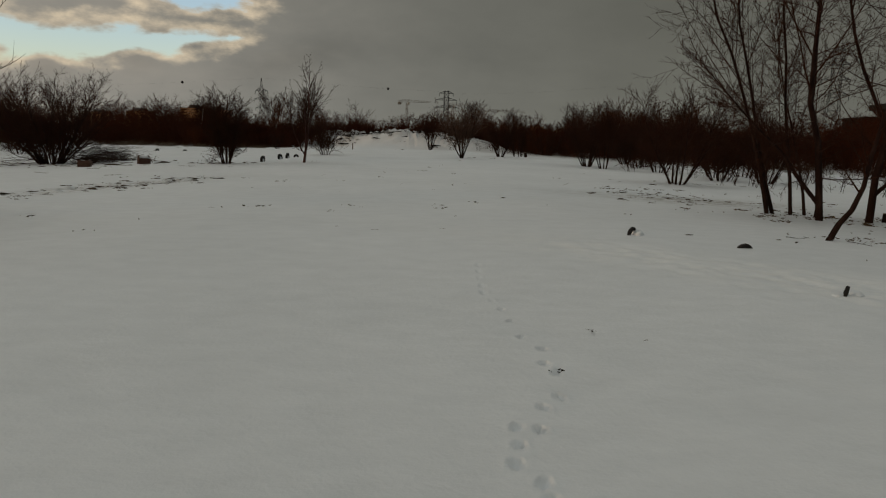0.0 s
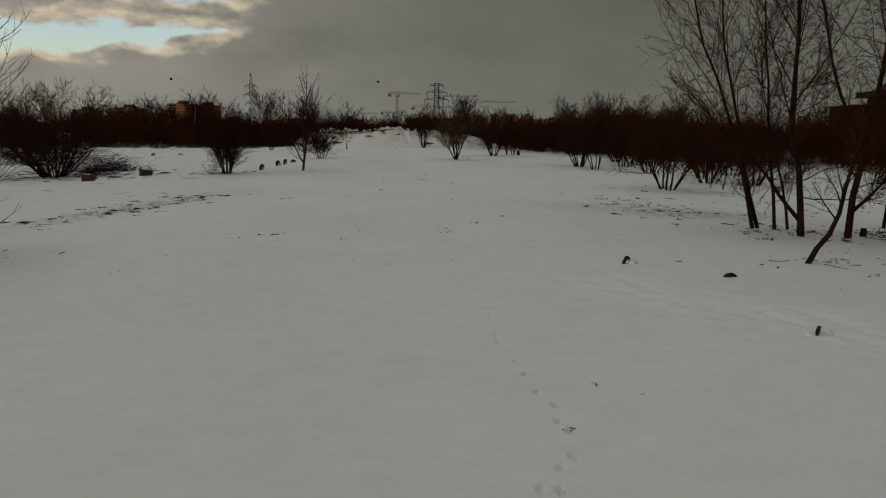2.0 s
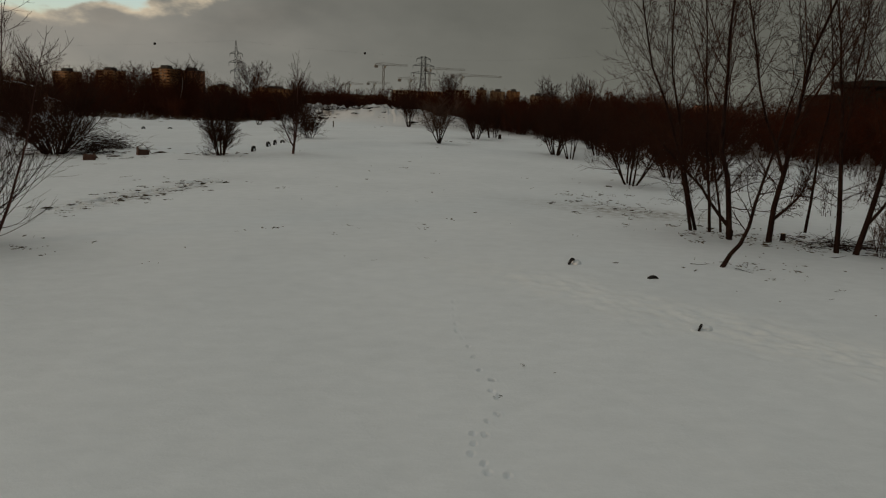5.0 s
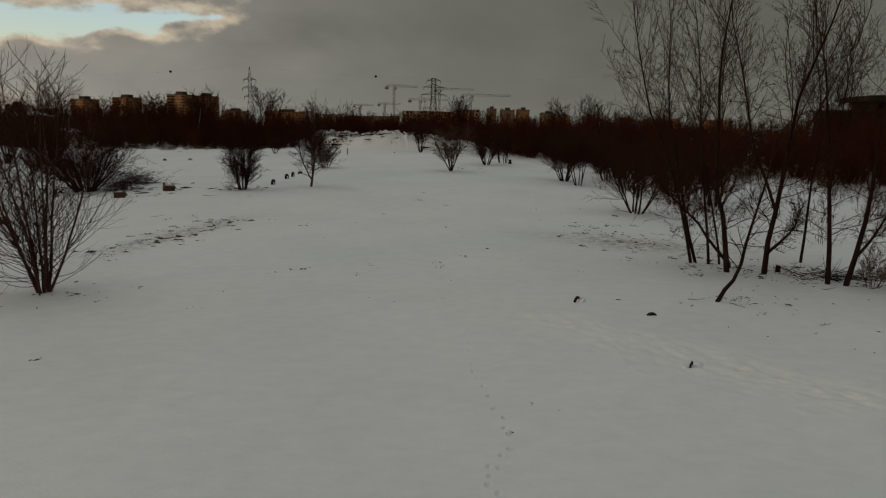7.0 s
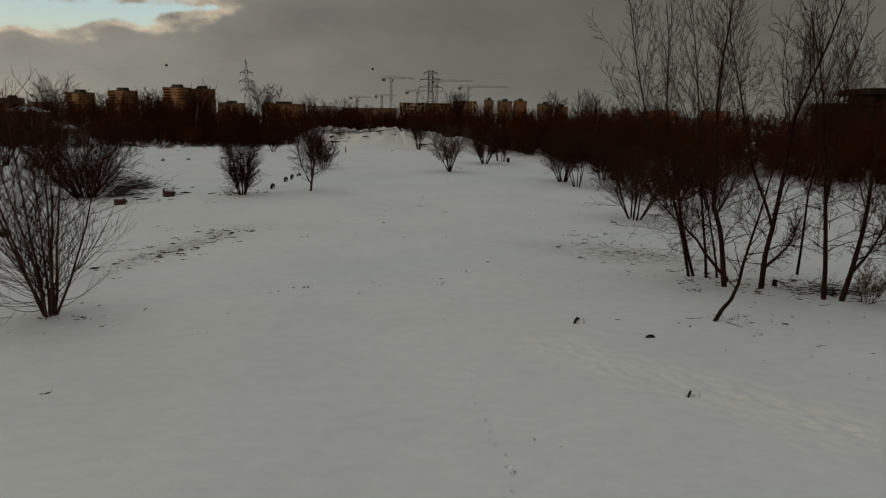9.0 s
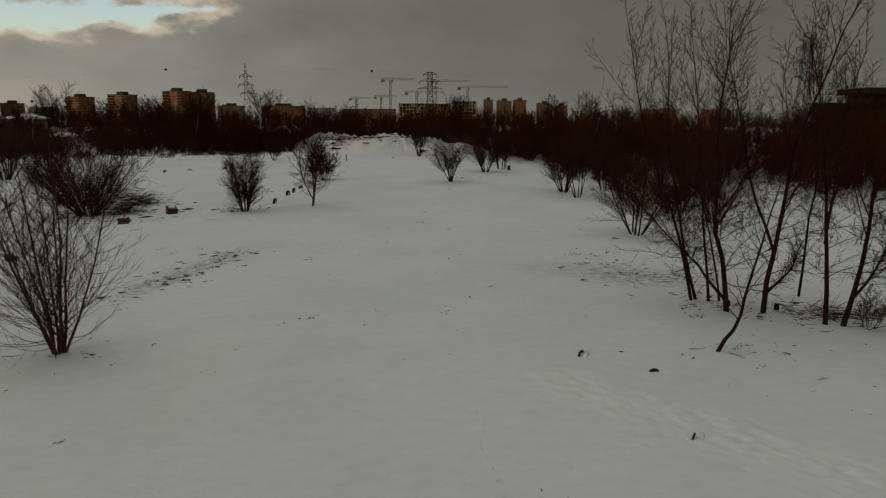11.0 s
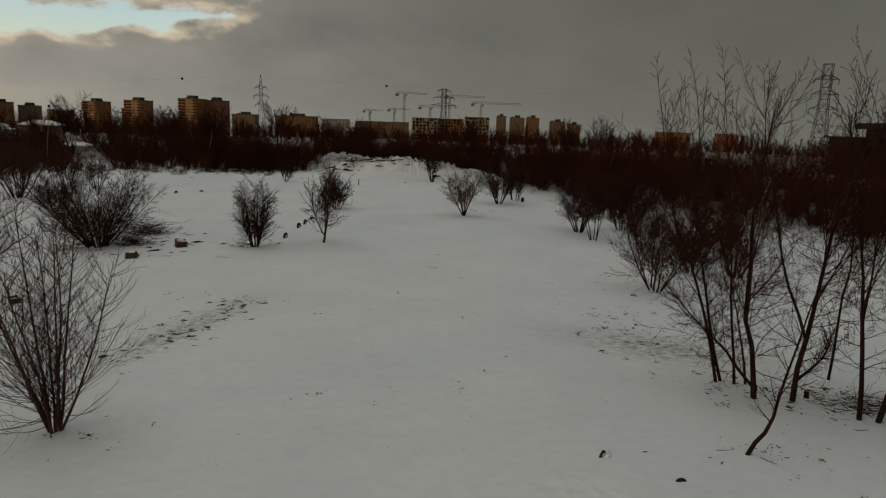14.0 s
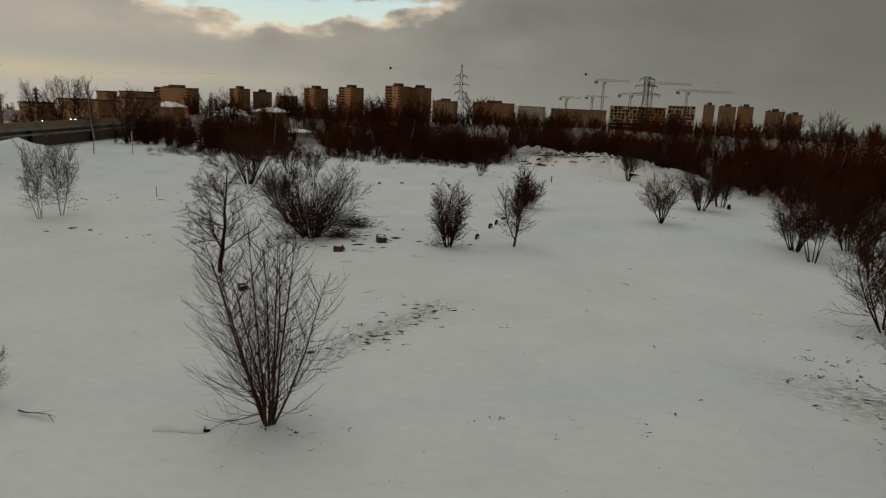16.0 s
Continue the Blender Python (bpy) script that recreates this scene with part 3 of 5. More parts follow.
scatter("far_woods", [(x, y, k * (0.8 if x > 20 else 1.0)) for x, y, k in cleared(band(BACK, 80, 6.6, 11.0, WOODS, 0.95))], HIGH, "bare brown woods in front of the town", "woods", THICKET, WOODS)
DISTANT = [shrub_chunk(130 + i, 10.5, 6, 26, 0, 0.15, 0.14, True, 0.32) for i in range(5)]
FAR = [(-210, 300), (-150, 330), (0, 360), (150, 330), (330, 250)]
scatter("far_woods", band(FAR, 40, 4.8, 20, WOODS, 1.0), DISTANT, "distant belt of bare trees before the buildings", "woods", THICKET, WOODS)
WEST = [(-138, 112), (-154, 160), (-144, 200), (-116, 188)]
scatter("far_woods", band(WEST, 10.2, 4.2, 5, WOODS, 0.62), LOW, "low bare trees beyond the elevated road", "woods", THICKET, WOODS)
FARTHER = [(-640, 300), (-520, 400), (-400, 450), (-200, 480), (0, 520), (200, 500), (380, 440), (560, 300)]
scatter("far_woods", band(FARTHER, 40, 8.0, 18, WOODS, 1.0), DISTANT, "hazy belt of bare trees at the horizon", "woods", THICKET, WOODS)
scatter("bare_trees", cleared(band(LEFT_FRONT[1:], 15, 4.4, 7, WOODS, 0.86)) + band(RIGHT_FRONT[:-2], 15, 4.6, 7, WOODS, 0.84), WISPY, "thin bare trees rising out of the thicket", "woods", THICKET, WOODS)
EDGE_L = [(-84, 122), (-60, 131), (-44, 131), (-28, 132), (-18, 144)]
EDGE_R = [(6, 130), (18, 112), (28, 94), (36, 78), (38, 60), (40, 44), (44, 26)]
SMALL = [shrub_chunk(140 + i, 2.6, 5, 5, 5, 0.025, 0.014) for i in range(4)]
BRAMBLE = [shrub_chunk(150 + i, 3.3, 9, 17, 0, 0.04, 0.068, True, 0.42) for i in range(4)]
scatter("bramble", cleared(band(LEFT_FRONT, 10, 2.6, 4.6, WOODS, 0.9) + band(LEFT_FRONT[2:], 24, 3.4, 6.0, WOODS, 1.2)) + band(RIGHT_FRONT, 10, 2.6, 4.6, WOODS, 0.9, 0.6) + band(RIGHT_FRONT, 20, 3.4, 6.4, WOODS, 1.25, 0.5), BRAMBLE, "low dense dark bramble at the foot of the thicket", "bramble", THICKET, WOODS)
def tuft(seed, n=34, h=1.0):
    """Stalks of dead grass leaning every way."""
    rng = np.random.default_rng(seed)
    pos = np.stack([rng.normal(0, 0.55, n), rng.normal(0, 0.4, n), np.full(n, -0.03)], 1)
    way = np.stack([rng.normal(0, 0.28, n), rng.normal(0, 0.28, n), np.ones(n)], 1)
    return spikes(pos, way, h * rng.uniform(0.5, 1.15, n), np.full(n, 0.022))


TUFTS = [tuft(160 + i) for i in range(4)]
FRINGE_L = [(-100, 124), (-86, 119), (-66, 128), (-44, 130), (-31, 129), (-20, 142)]
FRINGE_R = [(8, 132), (18, 118), (30, 104), (37, 88), (44, 70), (50, 52)]
scatter("dry_grass", band(FRINGE_L, 12, 1.5, 3.0, WOODS, 0.95) + band(FRINGE_R, 9, 2.2, 3.0, WOODS, 0.8), TUFTS, "tan dead grass standing in the snow before the thicket", "grass", LITTER, WOODS)
scatter("scrub", [(WOODS.uniform(20, 44), WOODS.uniform(28, 72), WOODS.uniform(0.5, 1.1)) for _ in range(42)], SMALL, "thin dark leafless scrub between the trees and the thicket", "scrub", TWIG, WOODS)
INNER_R = [(-8, 200), (14, 190), (34, 160), (50, 130), (62, 108), (74, 84), (84, 56), (94, 30)]
INNER_L = [(-92, 158), (-70, 158), (-45, 165), (-25, 192), (-8, 200)]
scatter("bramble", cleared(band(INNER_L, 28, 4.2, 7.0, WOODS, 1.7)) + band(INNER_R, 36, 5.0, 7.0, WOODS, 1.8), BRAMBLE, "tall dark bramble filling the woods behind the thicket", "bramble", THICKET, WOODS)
scatter("undergrowth", band(EDGE_L, 10, 3.4, 4, WOODS, 0.8) + band(EDGE_R, 16, 2.7, 4.0, WOODS, 0.9), SMALL, "low dry scrub before the thicket", "scrub", TWIG, WOODS)

# ---- single trees and bushes ----


def fork(rng, n, spread, lean=0.25, low=0.6):
    out = []
    for k in range(n):
        a = 6.283 * k / n + rng.uniform(-0.4, 0.4)
        t = lean * rng.uniform(0.35, 1.1)
        out.append((spread * math.cos(a) * rng.uniform(0.4, 1), spread * math.sin(a) * rng.uniform(0.4, 1), t * math.cos(a), t * math.sin(a), rng.uniform(low, 1.0)))
    return out


def bush(seed, n, height, radius, lean, spread=0.25, dense=1.0, low=0.6, thick=0.006, arch=0.05, first=0.2, ratio=0.34, shrink=0.55):
    """A many-stemmed bush; fewer, stouter twigs where thick is large."""
    rng = np.random.default_rng(seed)
    near = thick < 0.0085
    levels = [
        (int((24 if near else 18) * dense), first, 0.98, 46, 9, ratio, shrink, 0.45, thick * 1.5, 4 if near else 3, 0.06, 0.10),
        (7 if near else 6, 0.10, 1.0, 38, 10, 0.46, 0.45, 0.6, thick * 1.1, 2 if near else 1, 0.08, 0.07),
        (3 if thick < 0.0125 else 2, 0.2, 1.0, 34, 12, 0.5, 0.3, 0.8, thick * 1.1, 0, 0.1, 0.2),
    ]
    if thick >= 0.0125:
        levels = [levels[0], (12, 0.08, 1.0, 42, 13, 0.48, 0.4, 0.7, thick * 1.1, 0, 0.1, 0.1)]
    return bare_tree(seed, fork(rng, n, spread, lean, low), height, radius, levels, curve=0.03, lift=arch, sides=(6, 3, 3, 3))


def tall(seed, height, radius, stems, first=0.2, dense=1.0, lift=0.05, curve=0.085, thick=0.0077, ratio=0.33):
    """A tree with upright leading limbs and a skirt of fine side branches."""
    near = thick < 0.0085
    limbs = bare_tree(seed, stems, height, radius, [
        (int((18 if near else 11) * dense), 0.30, 0.97, 31, 9, ratio * 1.20, 0.50, 0.38, thick * 2.1, 6 if near else 4, 0.05, 0.07),
        (14 if near else 9, 0.06, 1.0, 42, 11, 0.27, 0.45, 0.5, thick * 1.15, 3 if near else 2, 0.05, 0.06),
        (5, 0.15, 1.0, 36, 10, 0.45, 0.4, 0.8, thick * 0.9, 0, 0.12, 0.15),
    ], curve=curve, lift=lift, sides=(7, 4, 3, 3))
    skirt = bare_tree(seed, stems, height, radius, [
        (int((30 if near else 12) * dense), first, 0.74, 68, 13, ratio * 0.66, 0.25, 0.22, thick * 1.15, 6 if near else 3, 0.16, 0.03),
        (9 if near else 6, 0.12, 1.0, 44, 14, 0.42, 0.5, 0.5, thick * 0.9, 3 if near else 2, 0.14, 0.03),
        (3, 0.15, 1.0, 38, 10, 0.45, 0.4, 0.8, thick * 0.9, 0, 0.12, 0.1),
    ], curve=curve, lift=lift, sides=(7, 4, 3, 3))
    return limbs + skirt[1:]


# the row of trees on the right
plant("tree", (13.9, 24.2), tall(1, 14.0, 0.085, [(0, 0, -0.27, 0.0, 1.0), (0.30, 0.15, -0.20, 0.02, 0.95)], 0.08, ratio=0.33), BARK, TWIG, "tall leafless twin-stemmed tree with dark bark", group="roadside trees")
plant("tree", (14.7, 24.0), tall(2, 13.2, 0.075, [(0, 0, -0.16, 0.02, 1.0), (0.55, 0.0, 0.10, 0.0, 0.6)], 0.2, 0.8), BARK, TWIG, "slim leafless tree with two thin dark stems", group="roadside trees")
plant("tree", (14.8, 22.4), tall(3, 13.5, 0.135, [(0, 0, -0.48, 0.0, 1.0), (0, 0, -1.1, 0.05, 0.50, 0.05)], 0.12), BARK, TWIG, "leafless tree forking low, one limb leaning out", group="roadside trees")
plant("tree", (16.5, 22.2), tall(4, 14.5, 0.135, [(0, 0, 0.06, 0.0, 1.0), (0, 0, -0.24, 0.03, 0.78, 0.21), (0, 0, 0.95, -0.1, 0.22, 0.07)], 0.12), BARK, TWIG, "tall leafless forked tree with a thick dark trunk", group="roadside trees")
plant("tree", (20.0, 24.9), tall(5, 13.0, 0.075, [(0, 0, 0.03, 0.0, 1.0)], 0.3, 0.8), BARK, TWIG, "slender leafless tree with a bent foot", group="roadside trees")
plant("tree", (18.4, 20.4), tall(6, 14.0, 0.115, [(0, 0, -0.05, 0.0, 1.0), (0, 0, 0.3, 0.1, 0.6, 0.3)], 0.14), BARK, TWIG, "upright leafless tree with a straight dark trunk", group="roadside trees")
plant("tree", (19.1, 20.2), tall(7, 13.5, 0.125, [(0, 0, 0.22, 0.0, 1.0), (0, 0, 1.1, 0.1, 0.30, 0.1)], 0.14), BARK, TWIG, "leafless tree leaning away from its neighbour", group="roadside trees")
plant("tree", (22.0, 19.8), tall(8, 14.0, 0.14, [(0, 0, 0.05, 0.0, 1.0), (0, 0, 0.4, 0.1, 0.7, 0.15)], 0.15), BARK, TWIG, "tall leafless tree at the end of the row", group="roadside trees")
plant("sapling", (11.7, 17.2), bent_tree(9, [0, 0.32, 0.62, 0.80, 0.90, 1.15, 1.45, 1.62, 1.85], [-0.08, 0.45, 0.85, 1.5, 2.3, 3.2, 4.3, 5.4, 6.6], 0.092, [
    (16, 0.3, 0.97, 52, 9, 0.24, 0.4, 0.45, 0.010, 4, 0.09, 0.05), (6, 0.15, 1.0, 40, 12, 0.42, 0.5, 0.5, 0.006, 3, 0.1, 0.02), (3, 0.2, 1.0, 38, 12, 0.45, 0.4, 0.6, 0.004, 2, 0.1, 0.0)]),
    BARK, TWIG, "crooked leaning sapling with dark reddish bark", group="roadside trees")

# bushes
VASE_RNG = random.Random(24)
VASE = []
for k in range(10):
    a, t = 2.4 * k, 0.04 + 0.42 * k / 9
    VASE.append((0.24 * math.cos(a) * VASE_RNG.uniform(0.3, 1), 0.24 * math.sin(a) * VASE_RNG.uniform(0.3, 1), t * math.cos(a), t * math.sin(a), (1 - 0.35 * t) * VASE_RNG.uniform(0.92, 1.04)))
plant("bush", (-14.2, 19.1), bare_tree(20, VASE, 9.0, 0.064, [
    (50, 0.05, 0.97, 58, 9, 0.42, 0.64, 0.26, 0.0115, 8, 0.035, 0.085), (4, 0.25, 0.9, 32, 9, 0.40, 0.4, 0.6, 0.0072, 4, 0.05, 0.08)],
    curve=0.035, lift=0.03, sides=(7, 4, 3, 3)), BARK_RED, TWIG, "large vase-shaped leafless bush with upright stems", "bush", split=2)
plant("tree", (-29.6, 40.6), bare_tree(21, [(0, 0, -0.04, 0.0, 1.0)], 8.4, 0.19, [
    (27, 0.18, 0.96, 62, 10, 0.52, 0.45, 0.42, 0.018, 6, 0.13, 0.03), (14, 0.15, 1.0, 44, 12, 0.42, 0.5, 0.5, 0.010, 3, 0.1, 0.05), (13, 0.15, 1.0, 38, 12, 0.5, 0.4, 0.8, 0.010, 0, 0.12, 0.15)], curve=0.09, lift=0.04, sides=(8, 4, 3, 3)), BARK, TWIG, "crooked leafless tree with a dark trunk and spreading limbs")
plant("bush", (-28.4, 55.0), bush(22, 30, 8.6, 0.08, 1.1, 0.9, 1.25, 0.5, 0.0105, 0.025, 0.06, 0.42, 0.55), BARK, TWIG, "wide sprawling leafless bush on the snow", "bush", split=2)
plant("bush", (-14.4, 54.7), bush(23, 14, 6.0, 0.06, 0.36, 0.40, 1.7, 0.6, 0.0100, 0.06, 0.10, 0.34, 0.45), BARK, TWIG, "compact round leafless bush", "bush", split=2)
plant("tree", (-8.5, 56.6), tall(24, 7.3, 0.12, [(0, 0, 0.02, 0.0, 1.0), (0, 0, -0.50, 0.02, 0.66, 0.10), (0, 0, 0.55, 0.05, 0.70, 0.13), (0, 0, 0.15, -0.5, 0.64, 0.17), (0, 0, -0.25, 0.4, 0.66, 0.2), (0, 0, 0.3, 0.1, 0.6, 0.26)], 0.10, 1.6, 0.06, thick=0.0105, ratio=0.42), BARK_RED, TWIG, "small solitary leafless tree with a reddish trunk")
plant("bush", (-9.5, 79.6), bush(25, 10, 5.2, 0.06, 0.6, 0.5, 1.7, 0.6, 0.012, 0.04, 0.12, 0.42, 0.45), BARK, TWIG, "round leafless bush behind a small tree", "bush", split=2)
plant("bush", (4.4, 118.0), bush(46, 8, 6.2, 0.08, 0.42, 0.3, 1.5, 0.6, 0.0135, 0.05, 0.3, 0.40, 0.4), BARK, TWIG, "dark leafless bush before the snowy rubble mound", "bush", split=2)
plant("bush", (-21.8, 115.0), bush(26, 8, 4.0, 0.05, 0.5, 0.4, 0.9, 0.6, 0.016), BARK, TWIG, "small dark leafless bush on the snow", "bush", split=2)
plant("bush", (6.5, 75.8), bush(27, 6, 5.6, 0.09, 0.62, 0.12, 2.2, 0.7, 0.011, 0.04, 0.25, 0.42, 0.45), BARK, TWIG_GREY, "open fan-shaped leafless bush alone on the snow", "bush", split=2)
plant("bush", (12.8, 89.3), bush(28, 11, 6.0, 0.07, 0.6, 0.5, 1.6, 0.6, 0.014, 0.05, 0.22, 0.42, 0.4), BARK, TWIG, "dark leafless bush before the thicket", "bush", split=2)
plant("bush", (16.1, 94.8), bush(29, 7, 6.6, 0.07, 0.22, 0.9, 1.6, 0.6, 0.015), BARK, TWIG, "clump of thin upright leafless stems", "bush", split=2)
plant("bush", (18.7, 67.0), bush(30, 11, 6.4, 0.08, 0.66, 0.5, 1.6, 0.6, 0.0115, 0.05, 0.22, 0.44, 0.4), BARK, TWIG, "broad leafless bush with stout dark stems", "bush", split=2)
plant("bush", (18.9, 62.1), bush(31, 5, 5.6, 0.07, 0.4, 0.4, 1.7, 0.6, 0.0115, 0.05, 0.4, 0.44, 0.4), BARK, TWIG, "few-stemmed leafless bush at the field's edge", "bush", split=2)
plant("bush", (27.0, 80.0), bush(39, 12, 7.0, 0.08, 0.65, 0.7, 1.6, 0.6, 0.013, 0.05, 0.22, 0.44, 0.4), BARK, TWIG, "broad dark leafless bush joining the thicket", "bush", split=2)
plant("bush", (17.6, 41.8), bush(32, 8, 6.3, 0.080, 0.66, 0.75, 2.3, 0.7, 0.0095, 0.05, 0.22, 0.42, 0.4), BARK, TWIG, "dense leafless bush with several dark trunks", "bush", split=2)
plant("bush", (26.5, 47.0), bush(40, 9, 5.8, 0.08, 0.7, 0.6, 1.2, 0.6, 0.0095, 0.05, 0.2, 0.42, 0.4), BARK, TWIG, "dark leafless bush behind the roadside trees", "bush", split=2)
for i, (x, y, h) in enumerate([(23.5, 60.0, 5.2), (25.5, 53.0, 5.6), (23.5, 48.0, 4.8), (24.6, 70.0, 5.6), (24.0, 112.0, 5.5), (28.0, 101.0, 6.0), (30.5, 91.0, 6.5), (23.5, 123.0, 5.0), (27.0, 74.0, 6.0), (33.0, 66.0, 6.2), (30.0, 57.0, 5.6)]):
    plant("bush", (x, y), bush(80 + i, 9, h, 0.07, 0.75, 0.8, 1.4, 0.55, 0.015, 0.04, 0.2, 0.42, 0.45), BARK, TWIG, "leafless bush with bare stems before the thicket", "bush", "bushes before the thicket", split=2)
plant("bush", (20.1, 19.9), bush(33, 8, 2.1, 0.018, 0.55, 0.25, 0.9, 0.6, 0.005), BARK, TWIG_GREY, "low twiggy bush under the trees", "bush", split=2)
plant("bush", (-52.3, 86.0), bush(34, 13, 8.8, 0.10, 0.66, 0.9, 1.6, 0.6, 0.0105, 0.045, 0.30, 0.40, 0.4), BARK, TWIG_RED, "tall leafless bush with many stems", "bush", split=2)
plant("bush", (-42.5, 76.0), bush(41, 10, 4.8, 0.06, 0.8, 0.9, 1.3, 0.6, 0.0095, 0.03, 0.1, 0.42, 0.5), BARK, TWIG, "low leafless bush beside a taller one", "bush", split=2)
plant("bush", (-58.0, 97.0), bush(42, 10, 7.0, 0.08, 0.6, 0.8, 1.4, 0.6, 0.0105, 0.05, 0.35, 0.40, 0.4), BARK, TWIG_RED, "open brown leafless bush in a group of tall ones", "bush", split=2)
plant("bush", (-62.0, 115.0), bush(45, 8, 5.4, 0.07, 0.7, 1.0, 0.8, 0.6, 0.012, 0.03, 0.15, 0.40, 0.5), BARK, TWIG_RED, "brown leafless bush near the snowy way to a hut", "bush", split=2)
plant("bush", (-53.0, 101.0), bush(43, 10, 6.8, 0.08, 0.6, 0.8, 1.4, 0.6, 0.0115, 0.04, 0.28, 0.40, 0.4), BARK, TWIG_RED, "brown leafless bush behind a taller one", "bush", split=2)
plant("bush", (-47.8, 99.0), bush(47, 8, 5.2, 0.07, 0.5, 0.7, 1.3, 0.6, 0.0115, 0.04, 0.25, 0.40, 0.4), BARK, TWIG_RED, "open brown leafless bush at the start of a snowy way", "bush", split=2)
plant("sapling", (-57.7, 52.3), tall(35, 7.9, 0.055, [(0, 0, -0.03, 0, 1.0), (0.2, 0, 0.14, 0, 0.85), (-0.3, 0.1, -0.22, 0, 0.8), (0.1, 0.2, -0.1, 0.1, 0.9)], 0.2, 0.75, thick=0.0078, ratio=0.30), BARK_PALE, TWIG_GREY, "slim pale birch sapling with several stems", "tree", "birch saplings")
plant("sapling", (-57.3, 54.8), tall(36, 8.8, 0.07, [(0, 0, 0.02, 0, 1.0), (0.1, 0.2, 0.16, 0.1, 0.85), (0, 0, -0.2, 0.1, 0.7, 0.1)], 0.12, 1.25, thick=0.008, ratio=0.40), BARK_PALE, TWIG_GREY, "slim pale birch sapling with fine twigs", "tree", "birch saplings")
plant("tree", (-101.0, 111.0), tall(37, 14.5, 0.13, [(0, 0, 0.02, 0, 1.0), (0, 0, -0.12, 0, 0.7, 0.2)], 0.25, 2.6, thick=0.02, ratio=0.24), BARK_PALE, TWIG_GREY, "tall slim birch with pale bark")
plant("bush", (-27.4, 17.2), bush(38, 8, 3.6, 0.03, 0.6, 0.3, 1.1, 0.6, 0.005), BARK, TWIG_GREY, "low spreading leafless bush", "bush", split=2)
for i, (x, y, h) in enumerate([(-38, 200, 17), (-55, 190, 15), (50, 196, 13), (58, 188, 14), (-88, 176, 16), (-106, 168, 14), (18, 186, 13)]):
    plant("tree", (x, y), bush(50 + i, 6, h, 0.17, 0.34, 0.3, 1.3, 0.75, 0.026, 0.03, 0.4, 0.34, 0.45), BARK, TWIG, "tall bare tree standing above the far woods", group="trees above the woods")
for i, (x, y, h) in enumerate([(-74, 137, 10), (-45, 150, 9), (36, 112, 9)]):
    plant("tree", (x, y), tall(60 + i, h, 0.13, [(0, 0, 0.03, 0, 1.0)], 0.35, 0.7, thick=0.02), BARK_PALE, TWIG, "slim birch with a pale trunk at the thicket's edge", group="birches at the thicket")

# ---- far buildings ----


def block(name, x, y, w, d, h, storeys, bays, wall, label, turn=0.0, base=-14.0, balconies=False, cap=True):
    """A block of flats: walls, roof with its parapet and plant rooms, loggias or balconies, and windows on the sides that face the field."""
    ob = thing(name, pose(x, y, 0, 0, 0, turn), label, "building")
    part("wall", boxes("wall", [((0, d / 2, (h + base) / 2), (w, d, h - base))], wall), ob)
    roof = part("roof", boxes("roof", [((0, d / 2, h + 0.25), (w + 0.4, d + 0.4, 0.5))], ROOF), ob)
    if cap:
        part("plant_room", boxes("plant_room", [((0.02 * w, d / 2, h + 1.7), (w * 0.36, d * 0.45, 2.4))], ROOF), roof)
        part("lift_house", boxes("lift_house", [((-0.32 * w, d * 0.6, h + 1.1), (w * 0.14, 2.4, 1.2))], wall), roof)
    sw, sh = w / bays, (h - max(base, 0)) / storeys
    pane = boxes("pane", [((0, 0, 0), (sw * 0.50, 0.16, sh * 0.46))], GLASS)
    # no recess is cut: a dark slab on the wall paints the loggia's shade
    band = boxes("loggia", [((0, 0, 0), (sw * 0.86, 0.20, sh * 0.50))], DARK_CONCRETE)
    slab = boxes("balcony", [((0, -0.45, -sh * 0.36), (sw * 0.96, 1.0, sh * 0.30))], wall)
    open_bays = {0, 1, bays - 1} if balconies else set()
    n_side = max(2, int(d / 4.5))
    side = boxes("pane", [((0, 0, 0), (0.16, d / n_side * 0.34, sh * 0.42))], GLASS)
    s = 1 if x < 0 or turn < 0 else -1
    for j in range(storeys):
        z = h - (j + 0.5) * sh
        if z < 2:
            break
        for i in range(bays):
            at = pose(-w / 2 + (i + 0.5) * sw, -0.04, z)
            if i in open_bays:
                part("loggia", band, ob, at=at)
                part("balcony", slab, ob, at=at)
            else:
                part("window", pane, ob, at=at)
        for i in range(n_side):
            if cap or (i + j) % 3:
                part("window", side, ob, at=pose(s * (w / 2 + 0.04), (i + 0.5) * d / n_side, z))
    return ob


block("apartment_tower", -357, 605, 15, 13, 16.8, 8, 5, PANEL_A, "ochre tower block in low sunlight", -20, balconies=True)
block("apartment_tower", -337, 616, 14, 12, 14.5, 7, 5, PANEL_C, "lower grey-beige block of flats with flat roof", -12)
block("apartment_block", -322, 640, 19, 12, 11.5, 5, 6, PANEL_C, "low grey block of flats behind a tower", -10, cap=False)
block("apartment_tower", -271, 594, 17, 15, 19.8, 9, 5, PANEL_A, "ochre tower block with rows of balconies", -24, balconies=True)
block("apartment_tower", -235, 594, 18, 15, 21.8, 9, 5, PANEL_A, "ochre tower block with many windows", -22, balconies=True)
block("apartment_block", -262, 660, 20, 12, 15.0, 6, 6, PANEL_C, "grey-beige block of flats between two towers", -10, cap=False)
block("apartment_tower", -176, 554, 17, 14, 23.8, 10, 5, PANEL_A, "ochre tower block joined to a redder one", -20, balconies=True)
block("apartment_tower", -158.5, 562, 15, 14, 23.2, 10, 5, PANEL_B, "brick-red tower block beside a paler one", -20)
block("apartment_block", -70, 694, 27, 14, 11, 5, 8, PANEL_D, "pale plastered block of flats behind the trees", 0, cap=False)
